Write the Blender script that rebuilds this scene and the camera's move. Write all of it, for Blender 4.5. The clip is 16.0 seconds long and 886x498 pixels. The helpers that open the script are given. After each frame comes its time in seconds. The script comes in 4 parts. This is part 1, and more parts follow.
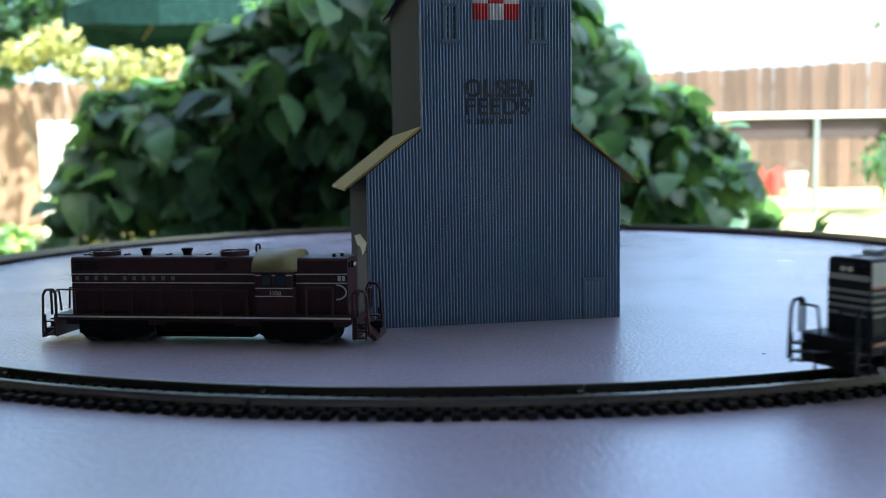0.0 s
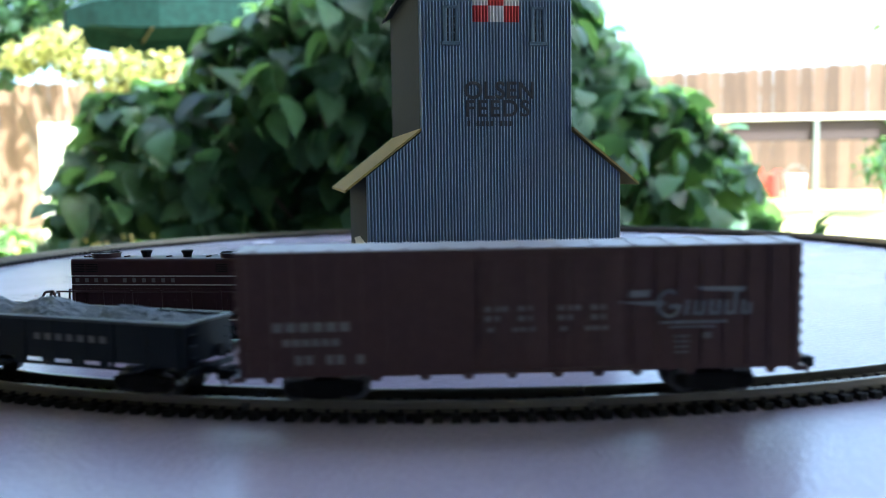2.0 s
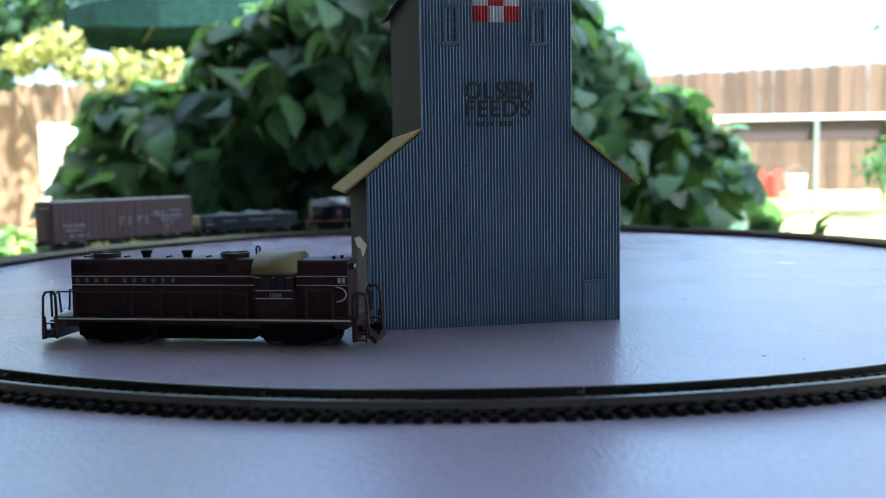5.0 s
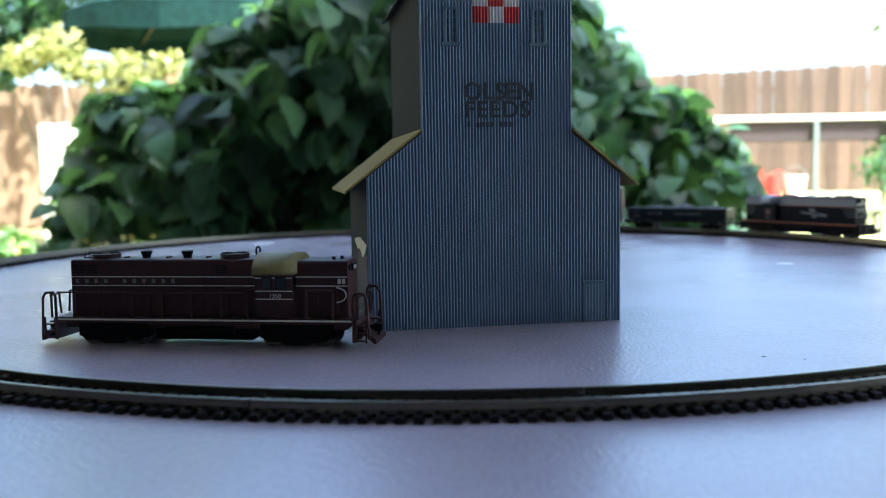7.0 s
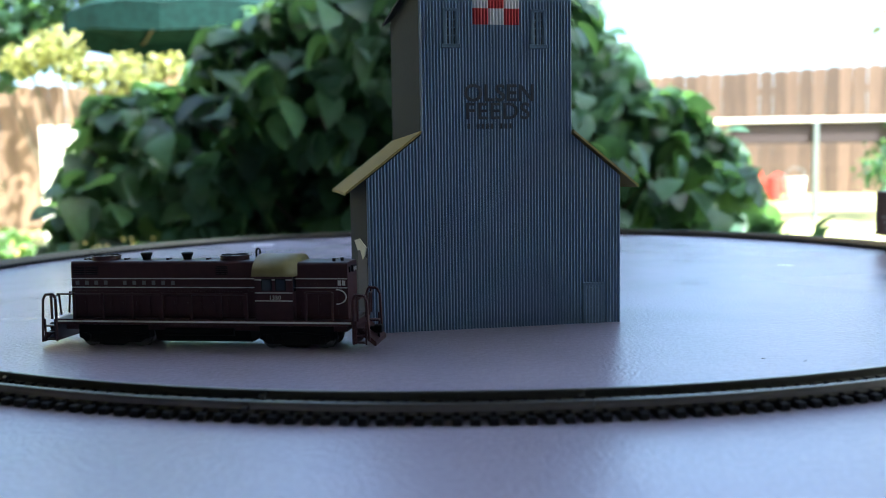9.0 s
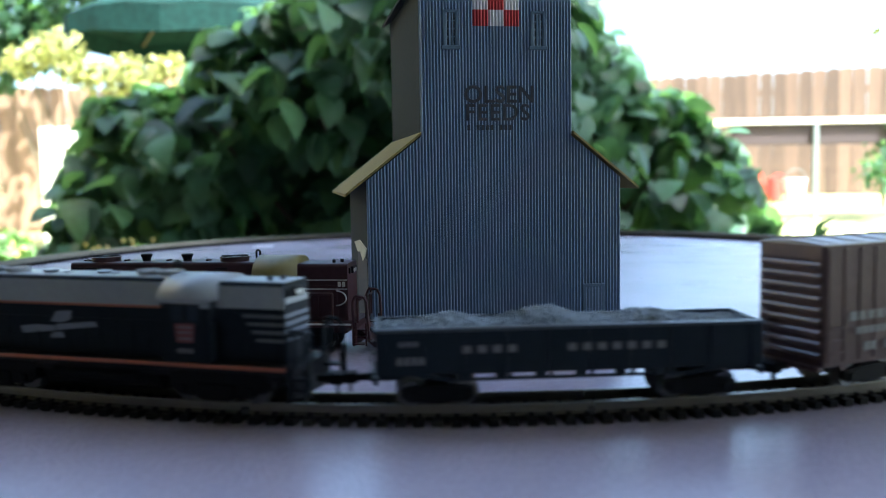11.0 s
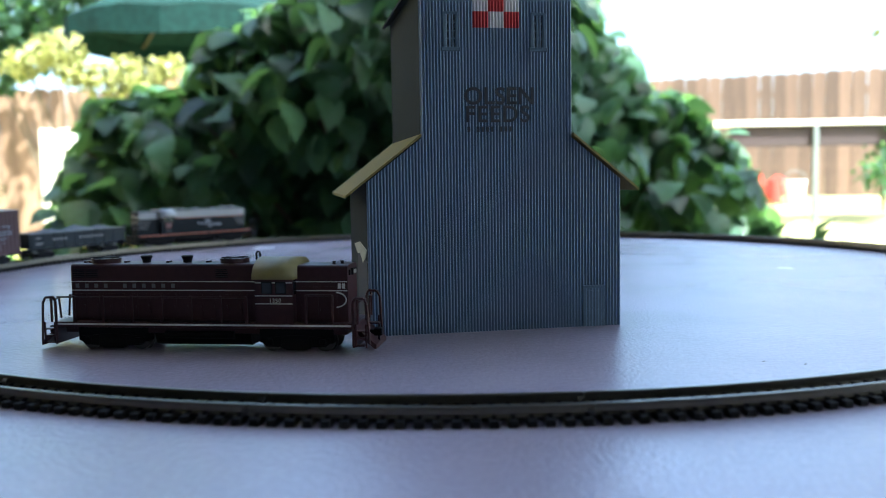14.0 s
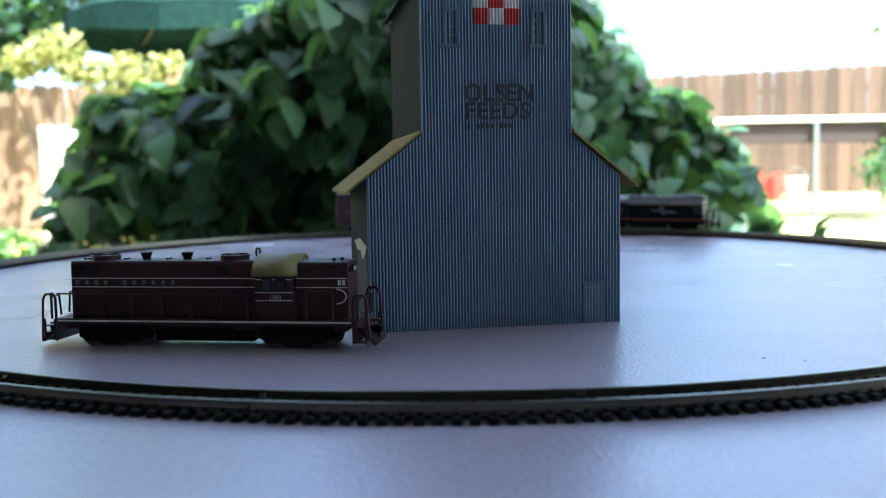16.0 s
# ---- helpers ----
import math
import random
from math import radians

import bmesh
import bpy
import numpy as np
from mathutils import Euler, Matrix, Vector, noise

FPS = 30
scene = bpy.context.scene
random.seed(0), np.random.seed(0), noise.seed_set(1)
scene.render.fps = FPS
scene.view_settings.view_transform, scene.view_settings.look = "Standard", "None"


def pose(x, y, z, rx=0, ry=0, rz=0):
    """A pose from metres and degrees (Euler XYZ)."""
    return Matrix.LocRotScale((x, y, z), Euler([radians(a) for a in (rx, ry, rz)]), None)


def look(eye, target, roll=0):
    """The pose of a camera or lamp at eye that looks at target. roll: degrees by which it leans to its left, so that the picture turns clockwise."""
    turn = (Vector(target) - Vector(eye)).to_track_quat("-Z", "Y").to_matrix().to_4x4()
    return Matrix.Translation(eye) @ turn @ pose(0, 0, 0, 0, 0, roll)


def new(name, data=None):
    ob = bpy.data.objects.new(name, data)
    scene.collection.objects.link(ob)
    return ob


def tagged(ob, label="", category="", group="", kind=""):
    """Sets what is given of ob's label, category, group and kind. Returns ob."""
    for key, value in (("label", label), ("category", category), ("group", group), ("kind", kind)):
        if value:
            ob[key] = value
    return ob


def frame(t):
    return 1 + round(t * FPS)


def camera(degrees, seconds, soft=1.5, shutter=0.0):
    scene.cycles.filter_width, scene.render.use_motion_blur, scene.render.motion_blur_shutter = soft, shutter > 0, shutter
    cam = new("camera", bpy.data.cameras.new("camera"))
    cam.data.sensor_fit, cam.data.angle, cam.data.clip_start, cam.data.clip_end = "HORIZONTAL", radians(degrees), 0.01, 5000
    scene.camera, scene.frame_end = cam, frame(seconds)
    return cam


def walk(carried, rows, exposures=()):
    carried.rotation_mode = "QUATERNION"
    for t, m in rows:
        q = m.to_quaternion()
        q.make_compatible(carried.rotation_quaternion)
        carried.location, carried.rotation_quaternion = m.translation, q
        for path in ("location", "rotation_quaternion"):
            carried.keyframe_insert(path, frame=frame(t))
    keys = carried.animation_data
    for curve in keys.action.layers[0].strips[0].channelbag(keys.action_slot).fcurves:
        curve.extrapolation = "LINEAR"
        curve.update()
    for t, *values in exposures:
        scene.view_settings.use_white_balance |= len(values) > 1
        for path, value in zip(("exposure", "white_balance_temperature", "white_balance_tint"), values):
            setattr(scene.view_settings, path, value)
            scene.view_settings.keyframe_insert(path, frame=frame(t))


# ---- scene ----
FOV = 54.54
EYE = (0.0, 0.0, 0.0517)
cam = camera(FOV, 16.0, soft=1.0, shutter=0.22)
cam.data.dof.use_dof = True
cam.data.dof.focus_distance = 0.278
cam.data.dof.aperture_fstop = 16.0

# the phone stays in place and nods slightly: seconds, degrees below the horizon
NODS = [(0, 5.325), (0.5, 5.34), (1, 5.325), (1.5, 5.25), (2, 5.195), (2.5, 5.175), (3, 5.215), (3.5, 5.27), (4, 5.215),
        (4.2, 5.205), (6.5, 5.155), (7, 5.14), (7.5, 5.025), (8, 4.97), (8.5, 4.96), (9, 5.025), (9.3, 5.02), (11.3, 4.92), (11.5, 4.912),
        (12, 4.912), (12.5, 4.985), (13, 4.97), (13.5, 4.86), (14, 4.83), (14.5, 4.83), (15, 4.875), (15.5, 4.97), (16, 5.045)]


def aim(nod):
    a = radians(nod)
    return look(EYE, (0, math.cos(a), EYE[2] - math.sin(a)), roll=-0.973)


walk(cam, [(t, aim(n)) for t, n in NODS], exposures=[
    (t, e, 5780, -2) for t, e in ((0, 2.70), (1, 2.88), (2, 3.07), (2.6, 3.07), (3.4, 2.86), (4.2, 2.73), (9.5, 2.72), (10.6, 2.88),
                                  (11.6, 3.07), (12.1, 3.07), (13, 2.86), (14, 2.76), (16, 2.74))])

# ---- light: a high sun from the open side of the yard, a bright sky; an added, unseen cover shades the table ----
SUN_EL, SUN_AZ = 60.0, 138.0     # degrees; azimuth clockwise from +y
world = bpy.data.worlds.new("sky")
scene.world = world
world.use_nodes = True
wn = world.node_tree.nodes
sky = wn.new("ShaderNodeTexSky")
sky.sky_type = "NISHITA"
sky.sun_disc = False
sky.sun_elevation, sky.sun_rotation = radians(SUN_EL), radians(SUN_AZ)
sky.air_density, sky.dust_density = 0.8, 5.0
wn["Background"].inputs["Strength"].default_value = 0.15
world.node_tree.links.new(sky.outputs[0], wn["Background"].inputs["Color"])
sun = new("sun", bpy.data.lights.new("sun", "SUN"))
sun.data.energy, sun.data.angle, sun.data.color = 5.0, radians(0.6), (1.0, 0.93, 0.82)
se, sa = radians(SUN_EL), radians(SUN_AZ)
sun.matrix_world = look((20 * math.sin(sa) * math.cos(se), 20 * math.cos(sa) * math.cos(se), 20 * math.sin(se)), (0, 0, 0))

# ---- materials ----


def material(name, color, rough=0.6, metal=0.0, var=0.25, grain=200.0, big=12.0, bump=0.0, bump_scale=None, spec=0.5, coat=0.0,
             trans=None, per_object=0.0, stretch=(1, 1, 1), tint=None, island=0.0, space="Object"):
    m = bpy.data.materials.new(name)
    m.use_nodes = True
    nt = m.node_tree
    n, l = nt.nodes, nt.links
    b = n["Principled BSDF"]
    b.inputs["Roughness"].default_value = rough
    b.inputs["Metallic"].default_value = metal
    b.inputs["Specular IOR Level"].default_value = spec
    if coat:
        b.inputs["Coat Weight"].default_value = coat
    tc = n.new("ShaderNodeTexCoord")
    mp = n.new("ShaderNodeMapping")
    mp.inputs["Scale"].default_value = stretch
    l.new(tc.outputs[space], mp.inputs["Vector"])
    fine = n.new("ShaderNodeTexNoise")
    fine.inputs["Scale"].default_value = grain
    fine.inputs["Detail"].default_value = 3
    wide = n.new("ShaderNodeTexNoise")
    wide.inputs["Scale"].default_value = big
    wide.inputs["Detail"].default_value = 4
    for t in (fine, wide):
        l.new(mp.outputs[0], t.inputs["Vector"])
    mix = n.new("ShaderNodeMath")
    mix.operation = "ADD"
    l.new(fine.outputs["Fac"], mix.inputs[0])
    l.new(wide.outputs["Fac"], mix.inputs[1])
    last = mix.outputs[0]
    if per_object or island:
        src = n.new("ShaderNodeObjectInfo").outputs["Random"] if per_object else n.new("ShaderNodeNewGeometry").outputs["Random Per Island"]
        ma = n.new("ShaderNodeMath")
        ma.operation = "MULTIPLY_ADD"
        l.new(src, ma.inputs[0])
        ma.inputs[1].default_value = per_object or island
        l.new(last, ma.inputs[2])
        sub = n.new("ShaderNodeMath")
        sub.operation = "SUBTRACT"
        l.new(ma.outputs[0], sub.inputs[0])
        sub.inputs[1].default_value = (per_object or island) / 2
        last = sub.outputs[0]
    ramp = n.new("ShaderNodeValToRGB")
    lo = [c * (1 - var) for c in color]
    hi = [min(1, c * (1 + var)) for c in (tint or color)]
    ramp.color_ramp.elements[0].position, ramp.color_ramp.elements[0].color = 0.28, (*lo, 1)
    ramp.color_ramp.elements[1].position, ramp.color_ramp.elements[1].color = 0.72, (*hi, 1)
    half = n.new("ShaderNodeMath")
    half.operation = "MULTIPLY"
    half.inputs[1].default_value = 0.5
    l.new(last, half.inputs[0])
    l.new(half.outputs[0], ramp.inputs["Fac"])
    l.new(ramp.outputs["Color"], b.inputs["Base Color"])
    rr = n.new("ShaderNodeMapRange")
    rr.inputs["To Min"].default_value, rr.inputs["To Max"].default_value = max(0.03, rough - 0.1), min(1, rough + 0.1)
    l.new(wide.outputs["Fac"], rr.inputs["Value"])
    l.new(rr.outputs[0], b.inputs["Roughness"])
    if bump:
        bp = n.new("ShaderNodeBump")
        bp.inputs["Strength"].default_value = 1.0
        bp.inputs["Distance"].default_value = bump
        bt = fine
        if bump_scale:
            bt = n.new("ShaderNodeTexNoise")
            bt.inputs["Scale"].default_value = bump_scale
            bt.inputs["Detail"].default_value = 2
            l.new(mp.outputs[0], bt.inputs["Vector"])
        l.new(bt.outputs["Fac"], bp.inputs["Height"])
        l.new(bp.outputs[0], b.inputs["Normal"])
    if trans:
        tr = n.new("ShaderNodeBsdfTranslucent")
        tr.inputs["Color"].default_value = (*trans, 1)
        ms = n.new("ShaderNodeMixShader")
        ms.inputs[0].default_value = 0.45
        l.new(b.outputs[0], ms.inputs[1])
        l.new(tr.outputs[0], ms.inputs[2])
        l.new(ms.outputs[0], n["Material Output"].inputs["Surface"])
    return m


M_TABLE = material("table_enamel", (0.36, 0.31, 0.385), 0.23, 0.0, 0.13, 500, 16, bump=0.00024, bump_scale=820, spec=1.0)
M_TABLE_RIM = material("table_rim", (0.35, 0.35, 0.37), 0.4, 0.2, 0.1, 300, 10)
M_CRUMB = material("leaf_litter", (0.14, 0.12, 0.12), 0.9, 0, 0.4, 900, 60)
M_RAIL = material("nickel_rail", (0.17, 0.155, 0.125), 0.33, 1.0, 0.15, 400, 30)
M_TIE = material("tie_plastic", (0.012, 0.011, 0.011), 0.55, 0, 0.3, 900, 60, per_object=0.3, spec=0.1)
M_WALL = material("corrugated_paint", (0.135, 0.205, 0.315), 0.36, 0.0, 0.14, 700, 25, stretch=(1, 1, 0.2), spec=0.6)
# the wall's blue, darkened because flat trim catches more light than ribs
M_FRAME = material("flat_trim_wall_darkened", (0.10, 0.15, 0.21), 0.5, 0, 0.14, 700, 25, spec=0.3)
# side colour set darker than the front to carry that side's shade
M_SIDE = material("side_wall_shade_tone", (0.045, 0.050, 0.047), 0.85, 0, 0.12, 600, 18, spec=0.03)
M_SHED = material("shed_roof", (0.27, 0.22, 0.085), 0.85, 0, 0.15, 500, 20, spec=0.08)
M_SIGN = material("sign_black", (0.022, 0.025, 0.035), 0.6, 0, 0.2, 900, 60)
M_RED = material("check_red", (0.5, 0.035, 0.04), 0.55, 0, 0.12, 800, 40)
M_WHITE = material("check_white", (0.7, 0.7, 0.72), 0.55, 0, 0.1, 800, 40)
M_CHIP = material("bare_styrene_chip", (0.38, 0.38, 0.28), 0.7, 0, 0.2, 600, 50)
M_HOLE = material("dark_inside", (0.01, 0.01, 0.012), 0.8)
M_MAROON = material("maroon_plastic", (0.043, 0.0185, 0.021), 0.42, 0, 0.2, 500, 30, spec=0.2)
M_BLACK = material("black_plastic", (0.008, 0.008, 0.010), 0.5, 0, 0.3, 600, 40, spec=0.1)
M_TRUCK = material("truck_plastic", (0.005, 0.005, 0.006), 0.6, 0, 0.3, 600, 40, spec=0.1)
M_OLIVE = material("tan_cab_roof", (0.17, 0.145, 0.055), 0.5, 0, 0.2, 500, 30)
M_LINE = material("white_line", (0.55, 0.55, 0.55), 0.5, 0, 0.1)
M_JOINER = material("dull_joiner", (0.10, 0.095, 0.09), 0.55, 0.6, 0.2)
M_LETTER = material("faded_letter", (0.13, 0.13, 0.14), 0.55, 0, 0.2)
M_STRIPE = material("dull_stripe", (0.075, 0.08, 0.085), 0.5, 0, 0.2)
M_GREY = material("light_grey_paint", (0.26, 0.275, 0.285), 0.4, 0, 0.12, 500, 30)
M_DKGREEN = material("dark_green_paint", (0.007, 0.010, 0.014), 0.45, 0, 0.2, 500, 30, spec=0.1)
M_ORANGE = material("orange_line", (0.30, 0.085, 0.04), 0.45, 0, 0.1)
M_LOGO = material("logo_white", (0.15, 0.165, 0.20), 0.5, 0, 0.15)
M_SHIELD = material("shield_red", (0.15, 0.035, 0.04), 0.5, 0, 0.15)
M_GON = material("hopper_paint", (0.006, 0.011, 0.017), 0.45, 0, 0.25, 500, 30, spec=0.2)
# top rim slightly lighter and glossier than the hopper sides
M_RIM = material("pale_gloss_rim", (0.05, 0.06, 0.07), 0.3, 0.2, 0.2, 400, 30)
M_COAL = material("grey_ballast_load", (0.14, 0.165, 0.19), 0.75, 0, 0.45, 1500, 250, bump=0.0006, bump_scale=1600)
M_BOX = material("boxcar_red", (0.066, 0.037, 0.040), 0.5, 0, 0.18, 500, 25, spec=0.2)
M_BOXROOF = material("boxcar_roof", (0.30, 0.28, 0.27), 0.45, 0.1, 0.15, 500, 25)
M_END = material("boxcar_end_gloss", (0.12, 0.075, 0.075), 0.22, 0.0, 0.15, 500, 25, spec=0.9)
M_WHEEL = material("wheel_metal", (0.10, 0.10, 0.10), 0.35, 0.8, 0.2)
M_GLASS = material("cab_glass", (0.02, 0.026, 0.035), 0.1, 0, 0.1)
M_LENS = material("headlight_lens", (0.6, 0.6, 0.55), 0.15, 0, 0.1)

# ---- building helpers; k turns the drawing's millimetres into metres ----
K = 0.001


def box(bm, x0, x1, y0, y1, z0, z1, bevel=0.0, k=K):
    r = bmesh.ops.create_cube(bm, size=1.0)
    vs = r["verts"]
    for v in vs:
        v.co = Vector(((x0 + x1) / 2 + v.co.x * (x1 - x0), (y0 + y1) / 2 + v.co.y * (y1 - y0), (z0 + z1) / 2 + v.co.z * (z1 - z0))) * k
    if bevel:
        es = {e for v in vs for e in v.link_edges}
        bmesh.ops.bevel(bm, geom=list(es), offset=bevel * k, segments=2, affect="EDGES", profile=0.5)
    return bm


def cyl(bm, p, q, r0, r1=None, n=14, k=K):
    p, q = Vector(p), Vector(q)
    d = q - p
    m = Matrix.Translation((p + q) / 2 * k) @ d.to_track_quat("Z", "Y").to_matrix().to_4x4()
    bmesh.ops.create_cone(bm, cap_ends=True, segments=n, radius1=r0 * k, radius2=(r0 if r1 is None else r1) * k, depth=d.length * k, matrix=m)
    return bm


def tube(bm, pts, r, n=6, k=K):
    for a, b in zip(pts, pts[1:]):
        cyl(bm, a, b, r, n=n, k=k)
    return bm


def prism(bm, poly, axis, lo, hi, k=K):
    """A polygon drawn in two axes, drawn out along the third."""
    def at(u, v, w):
        return Vector({"x": (w, u, v), "y": (u, w, v), "z": (u, v, w)}[axis]) * k
    a = [bm.verts.new(at(u, v, lo)) for u, v in poly]
    b = [bm.verts.new(at(u, v, hi)) for u, v in poly]
    bm.faces.new(a)
    bm.faces.new(list(reversed(b)))
    for i in range(len(poly)):
        j = (i + 1) % len(poly)
        bm.faces.new((a[j], a[i], b[i], b[j]))
    return bm


def part(name, bm, mat, parent=None, label="", smooth=False):
    bmesh.ops.recalc_face_normals(bm, faces=bm.faces)
    me = bpy.data.meshes.new(name)
    bm.to_mesh(me)
    bm.free()
    me.materials.append(mat)
    if smooth:
        for p in me.polygons:
            p.use_smooth = True
    ob = new(name, me)
    if parent:
        ob.parent = parent
    if label:
        tagged(ob, label)
    return ob


def share(name, ob, parent, m):
    """Another object on the same mesh."""
    o = new(name, ob.data)
    o.parent = parent
    o.matrix_basis = m
    return o


def B():
    return bmesh.new()


def lettering(name, text, mat, parent, size, m, depth=0.08, spacing=1.0, label="", fat=0.0):
    cu = bpy.data.curves.new(name, "FONT")
    cu.body, cu.size, cu.extrude, cu.space_character, cu.offset = text, size * K, depth * K, spacing, fat * K
    tmp = bpy.data.objects.new(name, cu)
    scene.collection.objects.link(tmp)
    bpy.context.view_layer.update()
    me = bpy.data.meshes.new_from_object(tmp.evaluated_get(bpy.context.evaluated_depsgraph_get()))
    bpy.data.objects.remove(tmp)
    me.materials.clear()
    me.materials.append(mat)
    ob = new(name, me)
    ob.parent = parent
    ob.matrix_basis = m
    if label:
        tagged(ob, label)
    return ob


def bars(bm, text, x, z, w, h, gap, y, thick=0.08):
    """Unreadable letters as small upright bars, one for each, on a side at y."""
    for c in text:
        if c != " ":
            box(bm, x, x + w, y - thick, y + 0.02, z, z + h)
        x += w + gap
    return bm


RING = (0.0094, 0.4595)
RADIUS = 0.279
# ---- the round table and the track ----


def patio_table():
    t = new("patio_table")
    t.location = (0.009, 0.428, -0.74)
    bm = B()
    cyl(bm, (0, 0, 722), (0, 0, 740), 330, n=128)
    bmesh.ops.bevel(bm, geom=[e for e in bm.edges if abs(e.verts[0].co.z - e.verts[1].co.z) < 1e-6], offset=0.003, segments=3, affect="EDGES")
    part("tabletop", bm, M_TABLE, t)
    bm = B()
    cyl(bm, (0, 0, 20), (0, 0, 722), 24, n=24)
    part("pedestal", bm, M_TABLE_RIM, t)
    for i in range(4):
        bm = B()
        a = radians(45 + 90 * i)
        tube(bm, [(20 * math.cos(a), 20 * math.sin(a), 60), (270 * math.cos(a), 270 * math.sin(a), 15)], 14, 10)
        part("foot", bm, M_TABLE_RIM, t)
    tagged(t, "round pale grey enamelled patio table with a slightly pebbled top", "table")
    return t


patio_table()


def table_crumbs():
    """Specks of grit and leaf litter on the open side of the table."""
    rng = random.Random(77)
    bm = B()
    for _ in range(46):
        x, y = rng.uniform(60, 250), rng.uniform(190, 640)
        if math.hypot(x - 9, y - 428) > 315 or 262 < math.hypot(x - 9.4, y - 459.5) < 296:
            continue
        a, w, d = rng.uniform(0, 3.14), rng.uniform(0.25, 0.8), rng.uniform(0.1, 0.25)
        c, sn = math.cos(a), math.sin(a)
        pts = [(x + c * u - sn * v, y + sn * u + c * v) for u, v in ((-w, -d * 0.4), (0, -d), (w, -d * 0.2), (w * 0.6, d), (-w * 0.7, d * 0.7))]
        prism(bm, pts, "z", -0.02, rng.uniform(0.06, 0.16))
    tagged(part("table_grit", bm, M_CRUMB), "scattered specks of dark grit and leaf litter on the table", "grit", kind="stuff")


table_crumbs()


def ring_sweep(bm, prof, a0, a1, steps):
    """Sweeps a closed outline of (radius, height) in mm about the ring's centre."""
    rows = []
    for i in range(steps + 1):
        a = radians(a0 + (a1 - a0) * i / steps)
        rows.append([bm.verts.new((r * K * math.cos(a), r * K * math.sin(a), z * K)) for r, z in prof])
    n = len(prof)
    for p, q in zip(rows, rows[1:]):
        for i in range(n):
            bm.faces.new((p[i], p[(i + 1) % n], q[(i + 1) % n], q[i]))
    bm.faces.new(rows[0])
    bm.faces.new(list(reversed(rows[-1])))


def rail_outline(r):
    return [(r - 1.0, 1.55), (r + 1.0, 1.55), (r + 1.0, 1.9), (r + 0.42, 2.1), (r + 0.42, 3.2), (r + 0.55, 3.5), (r + 0.5, 4.0),
            (r - 0.5, 4.0), (r - 0.55, 3.5), (r - 0.42, 3.2), (r - 0.42, 2.1), (r - 1.0, 1.9)]


tie_mesh = None


def track_section(a0, a1):
    global tie_mesh
    s = new("track_section")
    s.location = (RING[0], RING[1], 0)
    gap = 0.02
    for r in (279 - 4.75, 279 + 4.75):
        bm = B()
        ring_sweep(bm, rail_outline(r), a0 + gap, a1 - gap, max(4, int((a1 - a0) / 1.0)))
        part("rail", bm, M_RAIL, s)
        bm = B()
        ring_sweep(bm, [(r - 1.25, 1.6), (r + 1.25, 1.6), (r + 1.25, 2.6), (r + 0.62, 3.0), (r - 0.62, 3.0), (r - 1.25, 2.6)], a1 - 0.32, a1 - gap, 3)
        part("rail_joiner", bm, M_JOINER, s)
    n = round((a1 - a0) / 30 * 38)
    for i in range(n):
        a = a0 + (a1 - a0) * (i + 0.5) / n
        if tie_mesh is None:
            bm = B()
            box(bm, -8.3, 8.3, -1.1, 1.1, 0, 1.6, 0.2)
            for x in (-4.75, 4.75):
                box(bm, x - 1.7, x + 1.5, -0.5, 0.5, 1.55, 2.1)
            ob = part("tie", bm, M_TIE, s)
            tie_mesh = ob
            ob.matrix_basis = pose(0.279 * math.cos(radians(a)), 0.279 * math.sin(radians(a)), 0, 0, 0, a)
        else:
            j = random.uniform(-0.4, 0.4)
            share("tie", tie_mesh, s, pose(0.279 * math.cos(radians(a)), 0.279 * math.sin(radians(a)), 0, 0, 0, a + j))
    for r in (-3.0, 3.0):
        bm = B()
        ring_sweep(bm, [(279 + r - 0.6, 0.1), (279 + r + 0.6, 0.1), (279 + r + 0.6, 1.3), (279 + r - 0.6, 1.3)], a0 + gap, a1 - gap, max(4, int((a1 - a0) / 2)))
        part("web_strip", bm, M_TIE, s)
    tagged(s, "curved model railway track section with nickel rails on black plastic ties", "track", "track sections of the circle")


edges = [-100.4, -85.6] + [-85.6 + 30 * i for i in range(1, 12)] + [259.6]
for e0, e1 in zip(edges, edges[1:]):
    track_section(e0, e1)

# ---- the feed mill ----
MILL = pose(0.0603, 0.2922, 0, 0, 0, 10.0)


def corrugated(bm, poly_top, x0, x1, y, pitch=1.05, depth=0.72, z0=0.0):
    """An upright sheet with half-round ribs from x0 to x1; poly_top(x) gives its top."""
    n = int(round((x1 - x0) / pitch))
    cols = []
    for i in range(n * 4 + 1):
        x = x0 + (x1 - x0) * i / (n * 4)
        d = depth * (0.0, 0.25, 1.0, 0.9)[i % 4]
        cols.append((bm.verts.new((x * K, (y - d) * K, z0 * K)), bm.verts.new((x * K, (y - d) * K, poly_top(x) * K))))
    for p, q in zip(cols, cols[1:]):
        bm.faces.new((p[0], q[0], q[1], p[1]))


